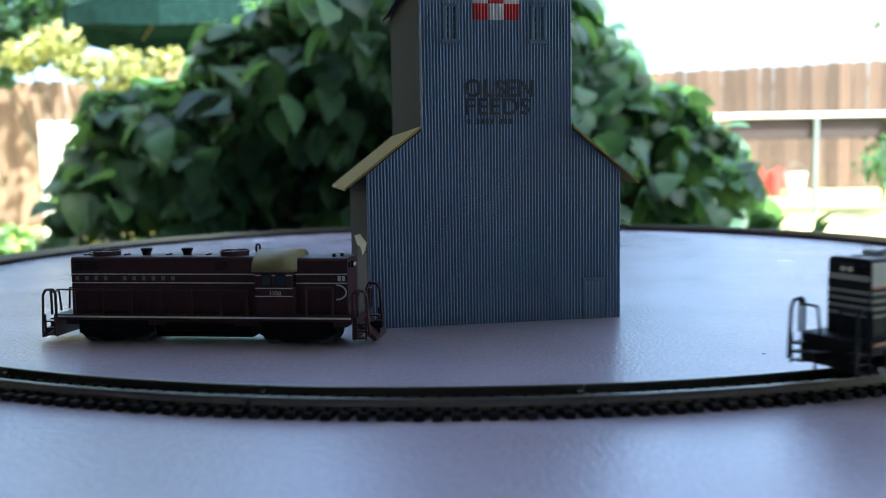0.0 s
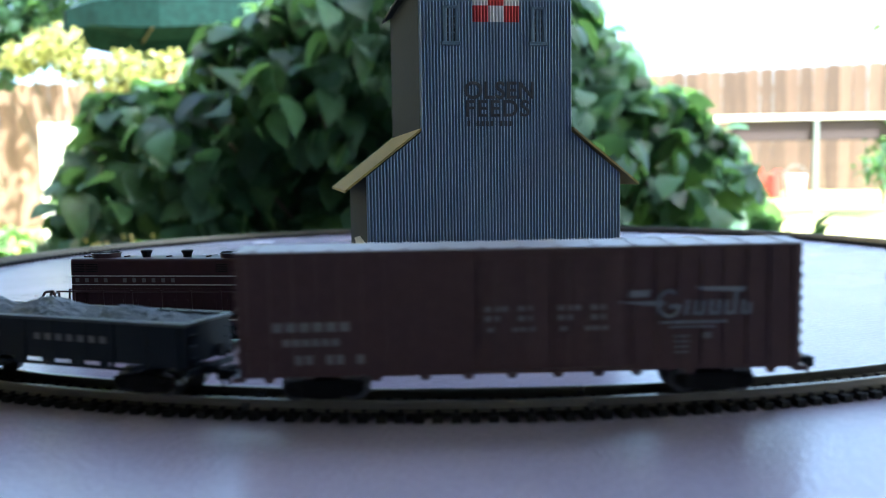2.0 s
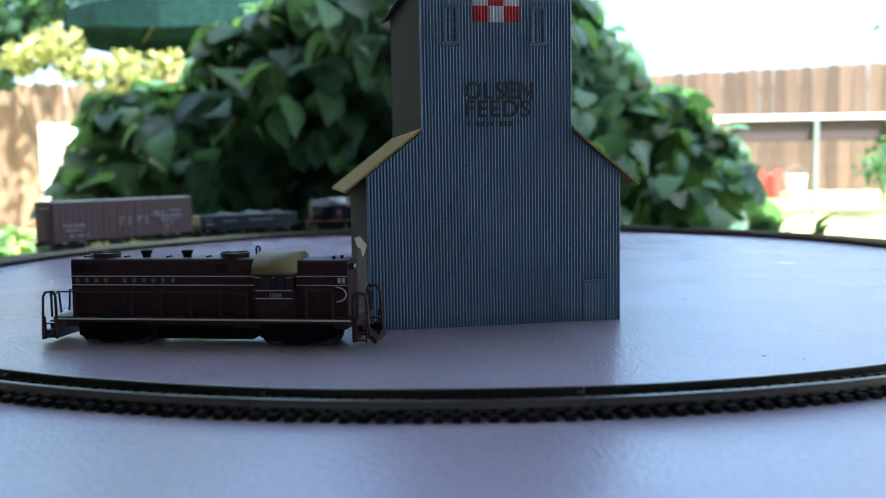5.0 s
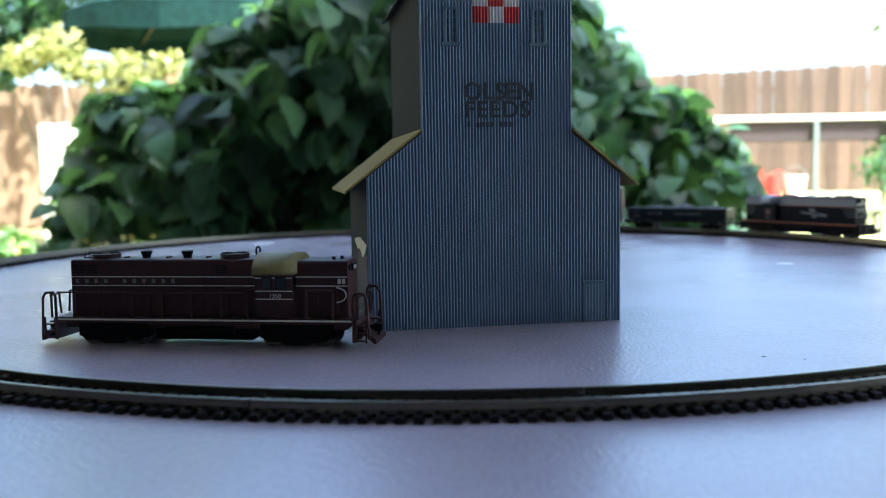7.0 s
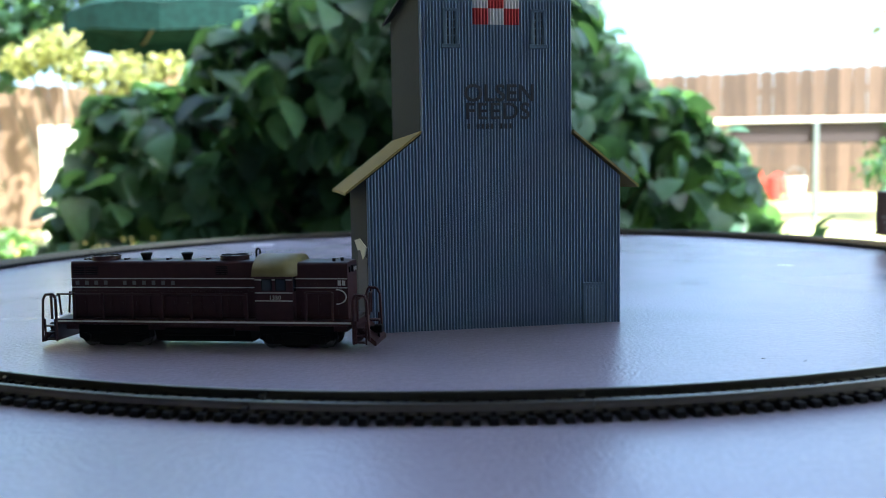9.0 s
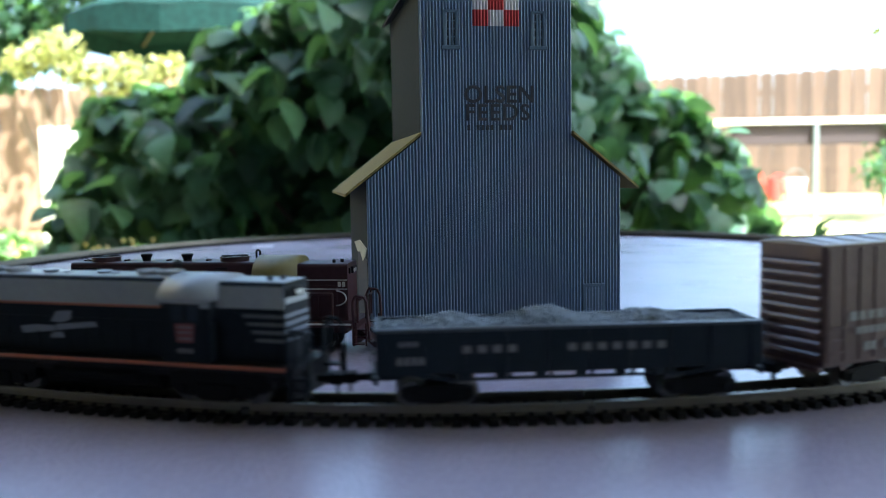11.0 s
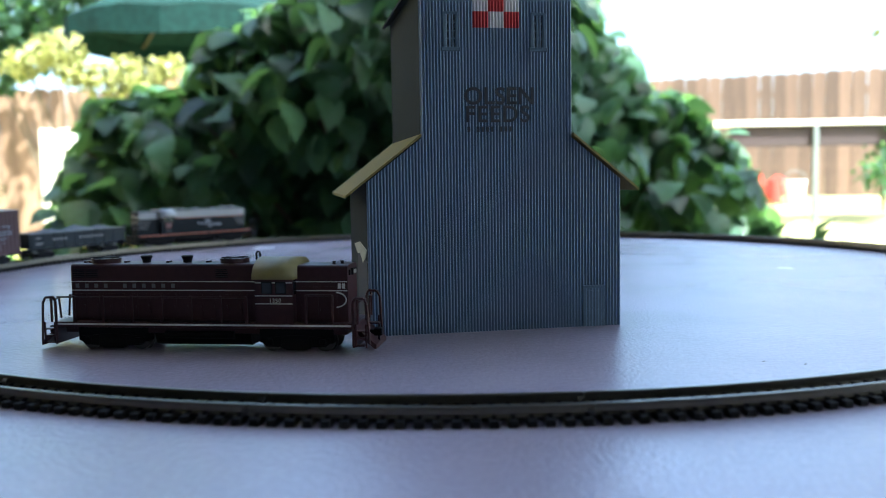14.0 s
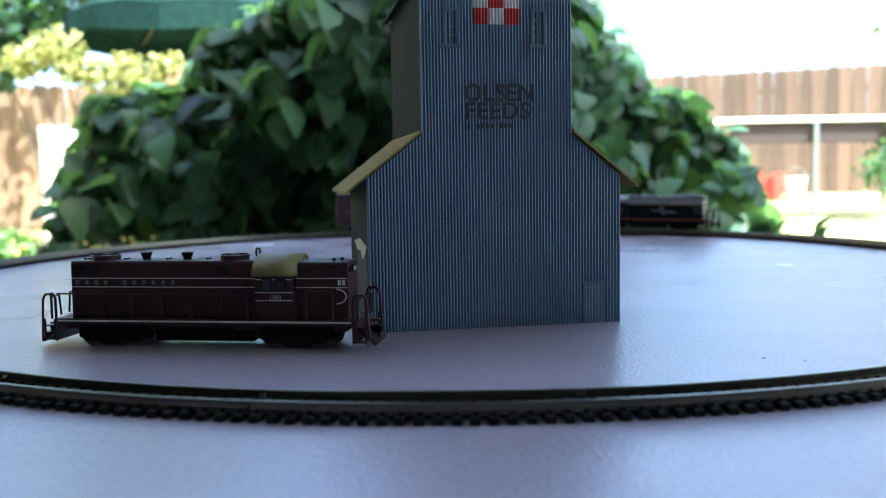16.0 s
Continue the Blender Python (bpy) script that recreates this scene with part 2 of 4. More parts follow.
def feed_mill():
    m = new("feed_mill")
    m.matrix_basis = MILL
    W, D, TL, TR = 86.0, 76.0, -68.0, -17.0
    EV, VAL, TOP, RIDGE = 50.0, 64.0, 113.0, 128.0

    def low(x):
        return EV + (VAL - EV) * (x + W) / (TL + W) if x < TL else EV + (VAL - EV) * (-x) / (-TR) if x > TR else 200

    def top(x):
        return low(x) if x < TL or x > TR else min(RIDGE, TOP + (RIDGE - TOP) * (1 - abs(x - (TL + TR) / 2) / ((TR - TL) / 2)))
    # front in three sheets, so that each keeps its own outline
    for a, b in ((-W, TL), (TL, TR), (TR, 0)):
        bm = B()
        fn = top if a == TL else low
        eps = 1e-4
        corrugated(bm, lambda x: fn(min(max(x, a + eps), b - eps)), a, b, 0)
        part("corrugated_front", bm, M_WALL, m, "blue-grey corrugated front wall")
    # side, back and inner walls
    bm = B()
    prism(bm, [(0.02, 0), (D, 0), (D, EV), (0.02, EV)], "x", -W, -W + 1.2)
    part("side_wall", bm, M_SIDE, m, "plain grey side wall, darkened as if shaded")
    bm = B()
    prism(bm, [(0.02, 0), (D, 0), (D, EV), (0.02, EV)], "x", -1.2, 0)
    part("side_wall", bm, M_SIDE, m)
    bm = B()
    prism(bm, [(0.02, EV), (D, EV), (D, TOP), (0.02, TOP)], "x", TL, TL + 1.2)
    part("tower_wall", bm, M_SIDE, m, "plain grey tower wall, darkened as if shaded")
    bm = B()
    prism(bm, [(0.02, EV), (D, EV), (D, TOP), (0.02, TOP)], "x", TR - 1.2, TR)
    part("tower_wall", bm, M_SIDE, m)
    bm = B()
    prism(bm, [(-W, 0), (0, 0), (0, EV), (TR, VAL), (TR, TOP), ((TL + TR) / 2, RIDGE), (TL, TOP), (TL, VAL), (-W, EV)], "y", D - 1.0, D)
    part("back_wall", bm, M_SIDE, m)
    # shed roofs and tower roof, thin sheets with overhang
    sl = (VAL - EV) / (TL + W)
    for sgn, x_in, x_out in ((-1, TL, -W - 7.0), (1, TR, 6.0)):
        bm = B()
        edge = -W if sgn < 0 else 0
        zi, zo = VAL + 0.6, EV + 0.6 - sl * abs(x_out - edge)
        prism(bm, [(x_in, zi), (x_out, zo), (x_out, zo + 0.9), (x_in, zi + 0.9)], "y", -2.2, D + 2)
        part("shed_roof", bm, M_SHED, m, "pale weathered shed roof")
    mid = (TL + TR) / 2
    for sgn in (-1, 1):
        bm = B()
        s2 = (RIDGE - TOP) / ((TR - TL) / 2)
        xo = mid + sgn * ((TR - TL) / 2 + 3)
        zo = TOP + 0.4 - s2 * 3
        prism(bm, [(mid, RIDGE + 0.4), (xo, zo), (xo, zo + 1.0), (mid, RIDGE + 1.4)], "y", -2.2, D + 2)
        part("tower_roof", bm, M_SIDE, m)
    # windows in the tower front
    for x in (-60.2, -31.0):
        bm = B()
        box(bm, x, x + 0.9, -0.9, 0.1, 93, 104.5, 0.1)
        box(bm, x + 4.1, x + 5.0, -0.9, 0.1, 93, 104.5, 0.1)
        box(bm, x, x + 5.0, -0.9, 0.1, 103.6, 104.5, 0.1)
        box(bm, x - 0.7, x + 5.7, -1.3, 0.1, 91.9, 93.2, 0.15)
        w = part("window", bm, M_FRAME, m, "small framed sash window with a deep sill")
        bm = B()
        box(bm, x + 0.9, x + 4.1, -0.42, -0.30, 93.2, 103.6)
        part("pane", bm, M_GLASS, w)
        bm = B()
        box(bm, x + 2.3, x + 2.7, -0.62, -0.40, 93.2, 103.6)
        for z in (95.8, 98.3, 100.9):
            box(bm, x + 0.9, x + 4.1, -0.6, -0.41, z, z + 0.35)
        part("glazing_bar", bm, M_FRAME, w)
    # door at the foot of the front
    bm = B()
    box(bm, -13.4, -12.3, -0.8, 0.1, 0, 14, 0.1)
    box(bm, -6.7, -5.6, -0.8, 0.1, 0, 14, 0.1)
    box(bm, -13.4, -5.6, -0.8, 0.1, 13, 14, 0.1)
    d = part("door_frame", bm, M_FRAME, m)
    bm = B()
    box(bm, -12.3, -6.7, -0.5, -0.28, 0, 13)
    for z0, z1 in ((1, 5.5), (6.3, 12.2)):
        for x0 in (-11.8, -9.3):
            box(bm, x0, x0 + 2.0, -0.62, -0.48, z0, z1, 0.08)
    part("door", bm, M_FRAME, d, "small panelled door painted like the wall")
    # corner trim
    for x, z in ((-W, EV - 0.2), (-0.7, EV - 0.2)):
        bm = B()
        box(bm, x, x + 0.7, -0.45, 0.2, 0, z, 0.1)
        part("corner_trim", bm, M_WALL, m)
    # chipped lower corner of the side wall
    bm = B()
    prism(bm, [(2, 28), (30, 29), (55, 26.5), (40, 24), (28, 25), (18, 22.6), (8, 25)], "x", -W - 0.25, -W + 0.1)
    part("chipped_patch", bm, M_CHIP, m, "bare chipped patch on the side wall")
    # thin dark panel on the wall face below the chip
    bm = B()
    box(bm, -W - 0.15, -W + 0.1, 0.8, 40, 0.5, 24.2)
    part("dark_lower_panel", bm, M_HOLE, m, "thin dark panel low on the side wall")
    # sign
    up = Matrix.Rotation(radians(90), 4, "X")
    lettering("sign_word", "OLSEN", M_SIGN, m, 7.7, Matrix.Translation((-53.7 * K, -0.76 * K, 75.0 * K)) @ up, 0.06, 1.03, "black painted sign word", 0.16)
    lettering("sign_word", "FEEDS", M_SIGN, m, 7.5, Matrix.Translation((-53.4 * K, -0.76 * K, 69.2 * K)) @ up, 0.06, 1.12, "black painted sign word", 0.13)
    bm = B()
    bars(bm, "# #### ###", -52.6, 66.0, 0.95, 1.7, 0.6, -0.72)
    part("sign_line", bm, M_SIGN, m, "short line of small black letters")
    # chequered board
    for r in range(3):
        for c in range(3):
            bm = B()
            x0, z0 = TL + 17 * 51 / 49 + 5 * 51 / 49 * c, 99.5 + 5.2 * r
            corrugated(bm, lambda x: z0 + 5.2, x0, x0 + 5 * 51 / 49, -0.05, 51 / 49, 0.72, z0)
            part("check_square", bm, M_RED if (r + c) % 2 == 0 else M_WHITE, m, "red painted square" if (r + c) % 2 == 0 else "white painted square")
    tagged(m, "model feed mill with blue-grey corrugated front and black sign", "model building")


feed_mill()
# ---- rolling stock; x runs along the car, -y is the side that faces out of the ring ----


def make_truck(owner, x, base, wheel_r, z0, half):
    bm = B()
    for s in (-1, 1):
        y0, y1 = sorted((s * (half - 1.3), s * half))
        prism(bm, [(x - base / 2 - 2.2, z0 + wheel_r + 1.2), (x - base / 2 - 2.2, z0 + wheel_r - 0.4), (x - base / 2 - 0.8, z0 + wheel_r - 1.5),
                   (x - base / 4, z0 + wheel_r - 1.6), (x - base / 5, z0 + 0.7), (x + base / 5, z0 + 0.7), (x + base / 4, z0 + wheel_r - 1.6),
                   (x + base / 2 + 0.8, z0 + wheel_r - 1.5), (x + base / 2 + 2.2, z0 + wheel_r - 0.4), (x + base / 2 + 2.2, z0 + wheel_r + 1.2),
                   (x + 1.8, z0 + wheel_r + 1.9), (x - 1.8, z0 + wheel_r + 1.9)], "y", y0, y1)
        for dx in (-base / 2, base / 2):
            box(bm, x + dx - 1.0, x + dx + 1.0, s * half - 0.5, s * half + 0.5, z0 + wheel_r - 1.1, z0 + wheel_r + 0.9, 0.2)
    box(bm, x - 2.2, x + 2.2, -half + 1, half - 1, z0 + wheel_r - 0.6, z0 + wheel_r + 2.2, 0.3)
    t = part("truck", bm, M_TRUCK, owner, "black plastic truck frame")
    for dx in (-base / 2, base / 2):
        bm = B()
        for s in (-1, 1):
            cyl(bm, (x + dx, s * 3.75, z0 + wheel_r), (x + dx, s * 5.6, z0 + wheel_r), wheel_r, n=20)
            cyl(bm, (x + dx, s * 3.4, z0 + wheel_r), (x + dx, s * 3.75, z0 + wheel_r), wheel_r + 0.6, n=20)
        cyl(bm, (x + dx, -4, z0 + wheel_r), (x + dx, 4, z0 + wheel_r), 0.8, n=8)
        part("wheelset", bm, M_WHEEL, t, "steel wheelset")
    return t


def make_coupler(owner, x, s, z):
    bm = B()
    box(bm, *sorted((x, x + s * 4.0)), -0.9, 0.9, z - 0.7, z + 0.7, 0.2)
    box(bm, *sorted((x + s * 3.4, x + s * 6.0)), -1.7, 1.7, z - 1.1, z + 1.2, 0.35)
    box(bm, *sorted((x + s * 4.6, x + s * 5.2)), -1.0, -0.6, z - 3.0, z - 1.0, 0.1)
    part("coupler", bm, M_TRUCK, owner, "black coupler")


def hood_outline(h, r, z0, z1):
    pts = [(-h, z0), (h, z0)]
    for i in range(6):
        a = math.pi / 2 * i / 5
        pts.append((h - r + r * math.cos(a), z1 - r + r * math.sin(a)))
    for i in range(6):
        a = math.pi / 2 + math.pi / 2 * i / 5
        pts.append((-h + r + r * math.cos(a), z1 - r + r * math.sin(a)))
    return pts


def locomotive(road):
    """A road switcher with a long and a short hood. road: one of the two paint schemes."""
    dark = road == "maroon"
    body = M_MAROON if dark else M_DKGREEN
    o = new("model_locomotive")
    HW = 5.6
    # underframe with walkway
    bm = B()
    box(bm, -47, 47, -8.9, 8.9, 7.2, 8.9, 0.15)
    box(bm, -45, 45, -7.2, 7.2, 5.4, 7.3, 0.1)
    part("underframe", bm, M_MAROON if dark else M_BLACK, o)
    for s in (-1, 1):
        bm = B()
        box(bm, -46.6, 46.6, *sorted((s * 8.85, s * 9.1)), 8.0 if dark else 8.05, 8.5 if dark else 8.85)
        part("sill_stripe", bm, M_LINE if dark else M_ORANGE, o, "pale sill line" if dark else "orange sill line")
    # long hood
    bm = B()
    prism(bm, hood_outline(HW, 1.2, 8.9, 26.4), "x", -43.4, 17.5)
    lh = part("long_hood", bm, body, o, "dark maroon long hood" if dark else "black-green long hood with grey top")
    # short hood, front corners rounded
    bm = B()
    prism(bm, hood_outline(HW, 1.2, 8.9, 25.9), "x", 28.5, 45.0)
    sh = part("short_hood", bm, body, o)
    # doors and louvres on the hoods
    for s in (-1, 1):
        for i in range(14):
            x = -42.4 + 4.22 * i
            bm = B()
            box(bm, x, x + 3.9, *sorted((s * (HW - 0.1), s * (HW + 0.14))), 9.6, 17.2, 0.05)
            box(bm, x + 3.1, x + 3.4, *sorted((s * HW, s * (HW + 0.35))), 13.0, 13.8)
            part("hood_door", bm, body, lh)
        for x in (-42.6, -38.2, 4):
            bm = B()
            for j in range(5):
                box(bm, x, x + 3.8, *sorted((s * (HW - 0.1), s * (HW + 0.22))), 22.3 + j * 0.55, 22.6 + j * 0.55)
            part("louvre", bm, M_BLACK if dark else M_GREY, lh)
        for x in (30.5, 36.5):
            bm = B()
            box(bm, x, x + 5.4, *sorted((s * (HW - 0.1), s * (HW + 0.14))), 10, 19.5, 0.05)
            part("hood_door", bm, body, sh)
    # cab
    bm = B()
    CW = 8.6
    prism(bm, [(-CW, 8.9), (CW, 8.9), (CW, 22.0), (-CW, 22.0)], "x", 17.2, 29.0)
    cab = part("cab", bm, body, o)
    bm = B()
    arc = [(CW + 0.25, 22.0)] + [((CW + 0.25) * math.cos(radians(a)), 22.0 + (6.1 if dark else 5.2) * math.sin(radians(a))) for a in range(10, 171, 10)] + [(-CW - 0.25, 22.0)]
    prism(bm, arc, "x", 16.4, 29.6)
    part("cab_roof", bm, M_OLIVE if dark else M_GREY, o, "dull tan arched cab roof" if dark else "light grey arched cab roof", True)
    for s in (-1, 1):
        for x in (19.3, 23.6):
            bm = B()
            box(bm, x, x + 3.4, *sorted((s * (CW - 0.1), s * (CW + 0.12))), 17.6, 21.4, 0.1)
            w = part("cab_window", bm, M_BLACK if dark else body, cab)
            bm = B()
            box(bm, x + 0.4, x + 3.0, *sorted((s * (CW + 0.1), s * (CW + 0.2))), 18.0, 21.0)
            part("pane", bm, M_GLASS, w)
    for x0, x1 in ((29.0, 29.25), (16.95, 17.2)):
        for s in (-1, 1):
            bm = B()
            box(bm, x0, x1, *sorted((s * 6.1, s * 8.0)), 17.5, 22.5, 0.05)
            part("pane", bm, M_GLASS, cab)
    # roof things: fans, stacks, horn, hatches
    for x in (-34.5, 8.0) if dark else (-35.0, -28.0, 8.5, 14.5):
        bm = B()
        fr, ft = (4.4, 27.6) if dark else (2.7, 27.3)
        cyl(bm, (x, 0, 26.2), (x, 0, ft), fr, n=28)
        cyl(bm, (x, 0, ft - 0.1), (x, 0, ft + 0.2), fr * 1.05, n=28)
        f = part("roof_fan", bm, body if dark else M_GREY, o, "round roof fan housing")
        bm = B()
        for i in range(6):
            a = radians(30 * i)
            tube(bm, [(x - fr * 0.94 * math.cos(a), -fr * 0.94 * math.sin(a), ft + 0.3), (x + fr * 0.94 * math.cos(a), fr * 0.94 * math.sin(a), ft + 0.3)], 0.14, 4)
        cyl(bm, (x, 0, ft + 0.15), (x, 0, ft + 0.5), fr * 0.26, n=12)
        part("fan_grille", bm, M_BLACK if dark else M_GREY, f)
    for x in (-21.0, -7.5) if dark else (-18.5, -3.7):
        bm = B()
        e = 0.8 if dark else 0.35
        cyl(bm, (x, 0, 26.2), (x, 0, 26.2 + e), 1.3, n=12)
        cyl(bm, (x, 0, 26.2 + e), (x, 0, 26.2 + 2.7 * e), 1.3, 1.9, n=12)
        cyl(bm, (x, 0, 26.2 + 2.7 * e), (x, 0, 26.2 + 3.1 * e), 1.9, 1.5, n=12)
        part("exhaust_stack", bm, M_BLACK if dark else M_GREY, o, "short flared exhaust stack")
    for x in (-41.6, -39.8, -28.0, -14.0, -1.0):
        bm = B()
        box(bm, x, x + 0.9, -1.2, 1.2, 26.3, 26.9, 0.1)
        part("lifting_lug", bm, body if dark else M_GREY, o)
    bm = B()
    tube(bm, [(14.4, 1.5, 26.2), (14.4, 1.5, 29.2), (15.0, 1.5, 29.6), (15.6, 1.5, 29.2), (15.6, 1.5, 26.2)], 0.3, 6)
    part("horn", bm, M_BLACK, o, "small roof horn")
    bm = B()
    for x in (40.0, 42.0):
        cyl(bm, (x, -2 + (x - 40), 25.8), (x, -2 + (x - 40), 26.9), 0.55, n=8)
    part("roof_vent", bm, M_BLACK, o)
    # ends: headlights and number boards
    for x, s, z in ((45.0, 1, 23.6), (-43.4, -1, 24.0)):
        bm = B()
        box(bm, *sorted((x, x + s * 0.9)), -2.0, 2.0, z - 0.9, z + 1.1, 0.2)
        h = part("headlight_case", bm, M_BLACK, o)
        for y in (-0.9, 0.9):
            bm = B()
            cyl(bm, (x + s * 0.85, y, z), (x + s * 1.05, y, z), 0.65, n=12)
            part("headlight", bm, M_LENS, h, "round glass headlight")
        bm = B()
        for y in (-4.2, 2.6):
            box(bm, *sorted((x - s * 0.5, x + s * 0.5)), y, y + 1.6, z - 0.8, z + 0.9, 0.1)
        part("number_board", bm, M_BLACK, o)
    # pilots, steps and end rails
    for s in (-1, 1):
        bm = B()
        box(bm, *sorted((s * 47.0, s * 48.2)), -8.8, 8.8, 2.0, 8.8, 0.15)
        if dark:
            prism(bm, [(s * 48.0, 5.4), (s * 53.0, 1.2), (s * 53.6, 1.2), (s * 53.6, 2.4), (s * 48.2, 7.0)], "y", -7.0, 7.0)
        part("pilot", bm, M_MAROON if dark else M_BLACK, o, "end pilot with footboard")
        for t in (-1, 1):
            bm = B()
            for i in range(3):
                box(bm, *sorted((s * (47.0 + i * 0.5), s * (50.6 + i * 0.5))), *sorted((t * 6.2, t * 9.0)), 2.2 + 2.1 * i, 2.6 + 2.1 * i)
            box(bm, *sorted((s * 47.0, s * 47.5)), *sorted((t * 8.6, t * 9.0)), 1.8, 8.8)
            box(bm, *sorted((s * 50.8, s * 51.3)), *sorted((t * 8.6, t * 9.0)), 1.8, 8.8)
            part("step", bm, M_MAROON if dark else M_BLACK, o, "three-tread corner step")
            bm = B()
            tube(bm, [(s * 47.2, t * 8.8, 2.2), (s * 47.2, t * 8.8, 15.2), (s * 47.9, t * 8.8, 16.6), (s * 50.5, t * 8.8, 16.4), (s * 51.4, t * 8.8, 14.8), (s * 52.0, t * 8.8, 3.0)], 0.42, 6)
            tube(bm, [(s * 48.6, t * 8.8, 8.8), (s * 48.6, t * 8.8, 16.2)], 0.38, 6)
            part("handrail", bm, body, o, "end handrail")
        bm = B()
        tube(bm, [(s * 49.0, -8.6, 15.5), (s * 49.6, -3.0, 15.5), (s * 49.6, -2.2, 9.0)], 0.32, 6)
        tube(bm, [(s * 49.0, 8.6, 15.5), (s * 49.6, 3.0, 15.5), (s * 49.6, 2.2, 9.0)], 0.32, 6)
        part("end_rail", bm, body, o)
        make_coupler(o, s * (48.2 if dark else 49.6), s, 5.2)
    # side handrails with stanchions
    for s in (-1, 1):
        if not dark:
            continue
        xs = [-41, -31.5, -22, -12.5, -3, 6.5, 14.5]
        for x in xs:
            bm = B()
            prism(bm, [(x - 0.5, 8.7), (x + 0.5, 8.7), (x + 0.3, 17.0), (x - 0.3, 17.0)], "y", *sorted((s * 8.5, s * 9.0)))
            part("stanchion", bm, body, o)
        bm = B()
        tube(bm, [(-46.6, s * 8.75, 16.6), (14.8, s * 8.75, 16.6)], 0.28, 6)
        part("handrail", bm, body, o)
        bm = B()
        tube(bm, [(33.0, s * 8.75, 8.7), (33.0, s * 8.75, 17.3), (41.0, s * 8.75, 17.3), (41.0, s * 8.75, 8.7)], 0.4, 6)
        part("handrail", bm, body, o)
    # tank and air reservoirs
    bm = B()
    prism(bm, [(-6.5, 2.6), (-5.5, 1.7), (5.5, 1.7), (6.5, 2.6), (7.5, 5.5), (-7.5, 5.5)], "x", -15.5, 15.0)
    part("fuel_tank", bm, M_TRUCK, o, "black fuel tank")
    for s in (-1, 1):
        bm = B()
        cyl(bm, (-12, s * 7.3, 5.0), (10, s * 7.3, 5.0), 1.2, n=12)
        part("air_reservoir", bm, M_TRUCK, o)
    for x in (-29.3, 29.3):
        tr = make_truck(o, x, 16.4, 3.1, 0.0, 7.6)
        bm = B()
        box(bm, x - 11.6, x + 11.6, -7.4, 7.4, 2.6, 7.1, 0.5)
        part("truck_casting", bm, M_TRUCK, tr)
        for t in (-1, 1):
            bm = B()
            box(bm, x - 4.6, x + 4.6, *sorted((t * 7.2, t * 7.9)), 1.0, 4.4, 0.3)
            part("spring_pack", bm, M_TRUCK, tr)
    # paint lines and writing
    if dark:
        for s in (-1, 1):
            for z in (18.2, 20.9):
                bm = B()
                box(bm, -43.2, 17.2, *sorted((s * (HW + 0.1), s * (HW + 0.2))), z, z + 0.28)
                part("paint_line", bm, M_LINE, lh, "thin white line")
                bm = B()
                box(bm, 29.0, 44.9, *sorted((s * (HW + 0.1), s * (HW + 0.2))), z, z + 0.28)
                part("paint_line", bm, M_LINE, sh, "thin white line")
            for z in (14.6, 17.0, 20.9):
                bm = B()
                box(bm, 17.3, 28.9, *sorted((s * (CW + 0.02), s * (CW + 0.1))), z, z + 0.28)
                part("paint_line", bm, M_LINE, cab, "thin white line")
            bm = B()
            bars(bm, "#### ######", -42.0, 19.1, 1.15, 1.25, 2.0, -(HW + 0.12)) if s < 0 else bars(bm, "#### ######", -42.0, 19.1, 1.15, 1.25, 2.0, HW + 0.14)
            part("road_lettering", bm, M_LETTER, lh, "row of small pale letters")
        bm = B()
        tube(bm, [(41.5, -(HW + 0.16), 13.4)] + [(41.5 + 3.0 * math.cos(radians(a)), -(HW + 0.16), 15.6 + 2.2 * math.sin(radians(a))) for a in range(-90, 91, 15)] + [(41.5, -(HW + 0.16), 17.8)], 0.2, 5)
        part("paint_curve", bm, M_LINE, sh, "white curved nose line")
        bm = B()
        for x in (42.0, 43.3):
            box(bm, x, x + 0.9, -(HW + 0.2), -HW, 19.0, 20.5)
        part("initials", bm, M_LINE, sh)
        lettering("road_number", "1350", M_LINE, cab, 1.75, Matrix.Translation((21.6 * K, -(CW + 0.06) * K, 15.1 * K)) @ Matrix.Rotation(radians(90), 4, "X"), 0.04, 1.1, "small white road number")
        tagged(o, "dark maroon model diesel locomotive standing directly on the table", "locomotive")
    else:
        for s in (-1, 1):
            bm = B()
            box(bm, -43.3, 17.2, *sorted((s * (HW + 0.02), s * (HW + 0.12))), 20.4, 25.6)
            part("grey_band", bm, M_GREY, lh, "light grey upper band")
            bm = B()
            box(bm, 29.2, 44.9, *sorted((s * (HW + 0.02), s * (HW + 0.12))), 20.4, 25.1)
            part("grey_band", bm, M_GREY, sh, "light grey upper band")
            bm = B()
            box(bm, 17.0, 29.2, *sorted((s * (CW + 0.02), s * (CW + 0.1))), 21.5, 22.3)
            box(bm, 26.9, 29.2, *sorted((s * (CW + 0.02), s * (CW + 0.1))), 20.6, 22.2)
            part("grey_band", bm, M_GREY, cab, "light grey upper band")
            bm = B()
            box(bm, -43.3, 17.2, *sorted((s * (HW + 0.1), s * (HW + 0.2))), 19.9, 20.4)
            part("orange_line", bm, M_ORANGE, lh, "thin orange line")
            for j in range(4):
                bm = B()
                box(bm, -43.3, -37.0 + j, *sorted((s * (HW + 0.12), s * (HW + 0.24))), 13.4 + 1.7 * j, 14.1 + 1.7 * j)
                part("end_stripe", bm, M_STRIPE, lh, "pale end stripe")
                bm = B()
                box(bm, 38.4 - j, 44.9, *sorted((s * (HW + 0.12), s * (HW + 0.24))), 13.4 + 1.7 * j, 14.1 + 1.7 * j)
                part("end_stripe", bm, M_STRIPE, sh, "pale end stripe")
            y = s * (HW + 0.2)
            bm = B()
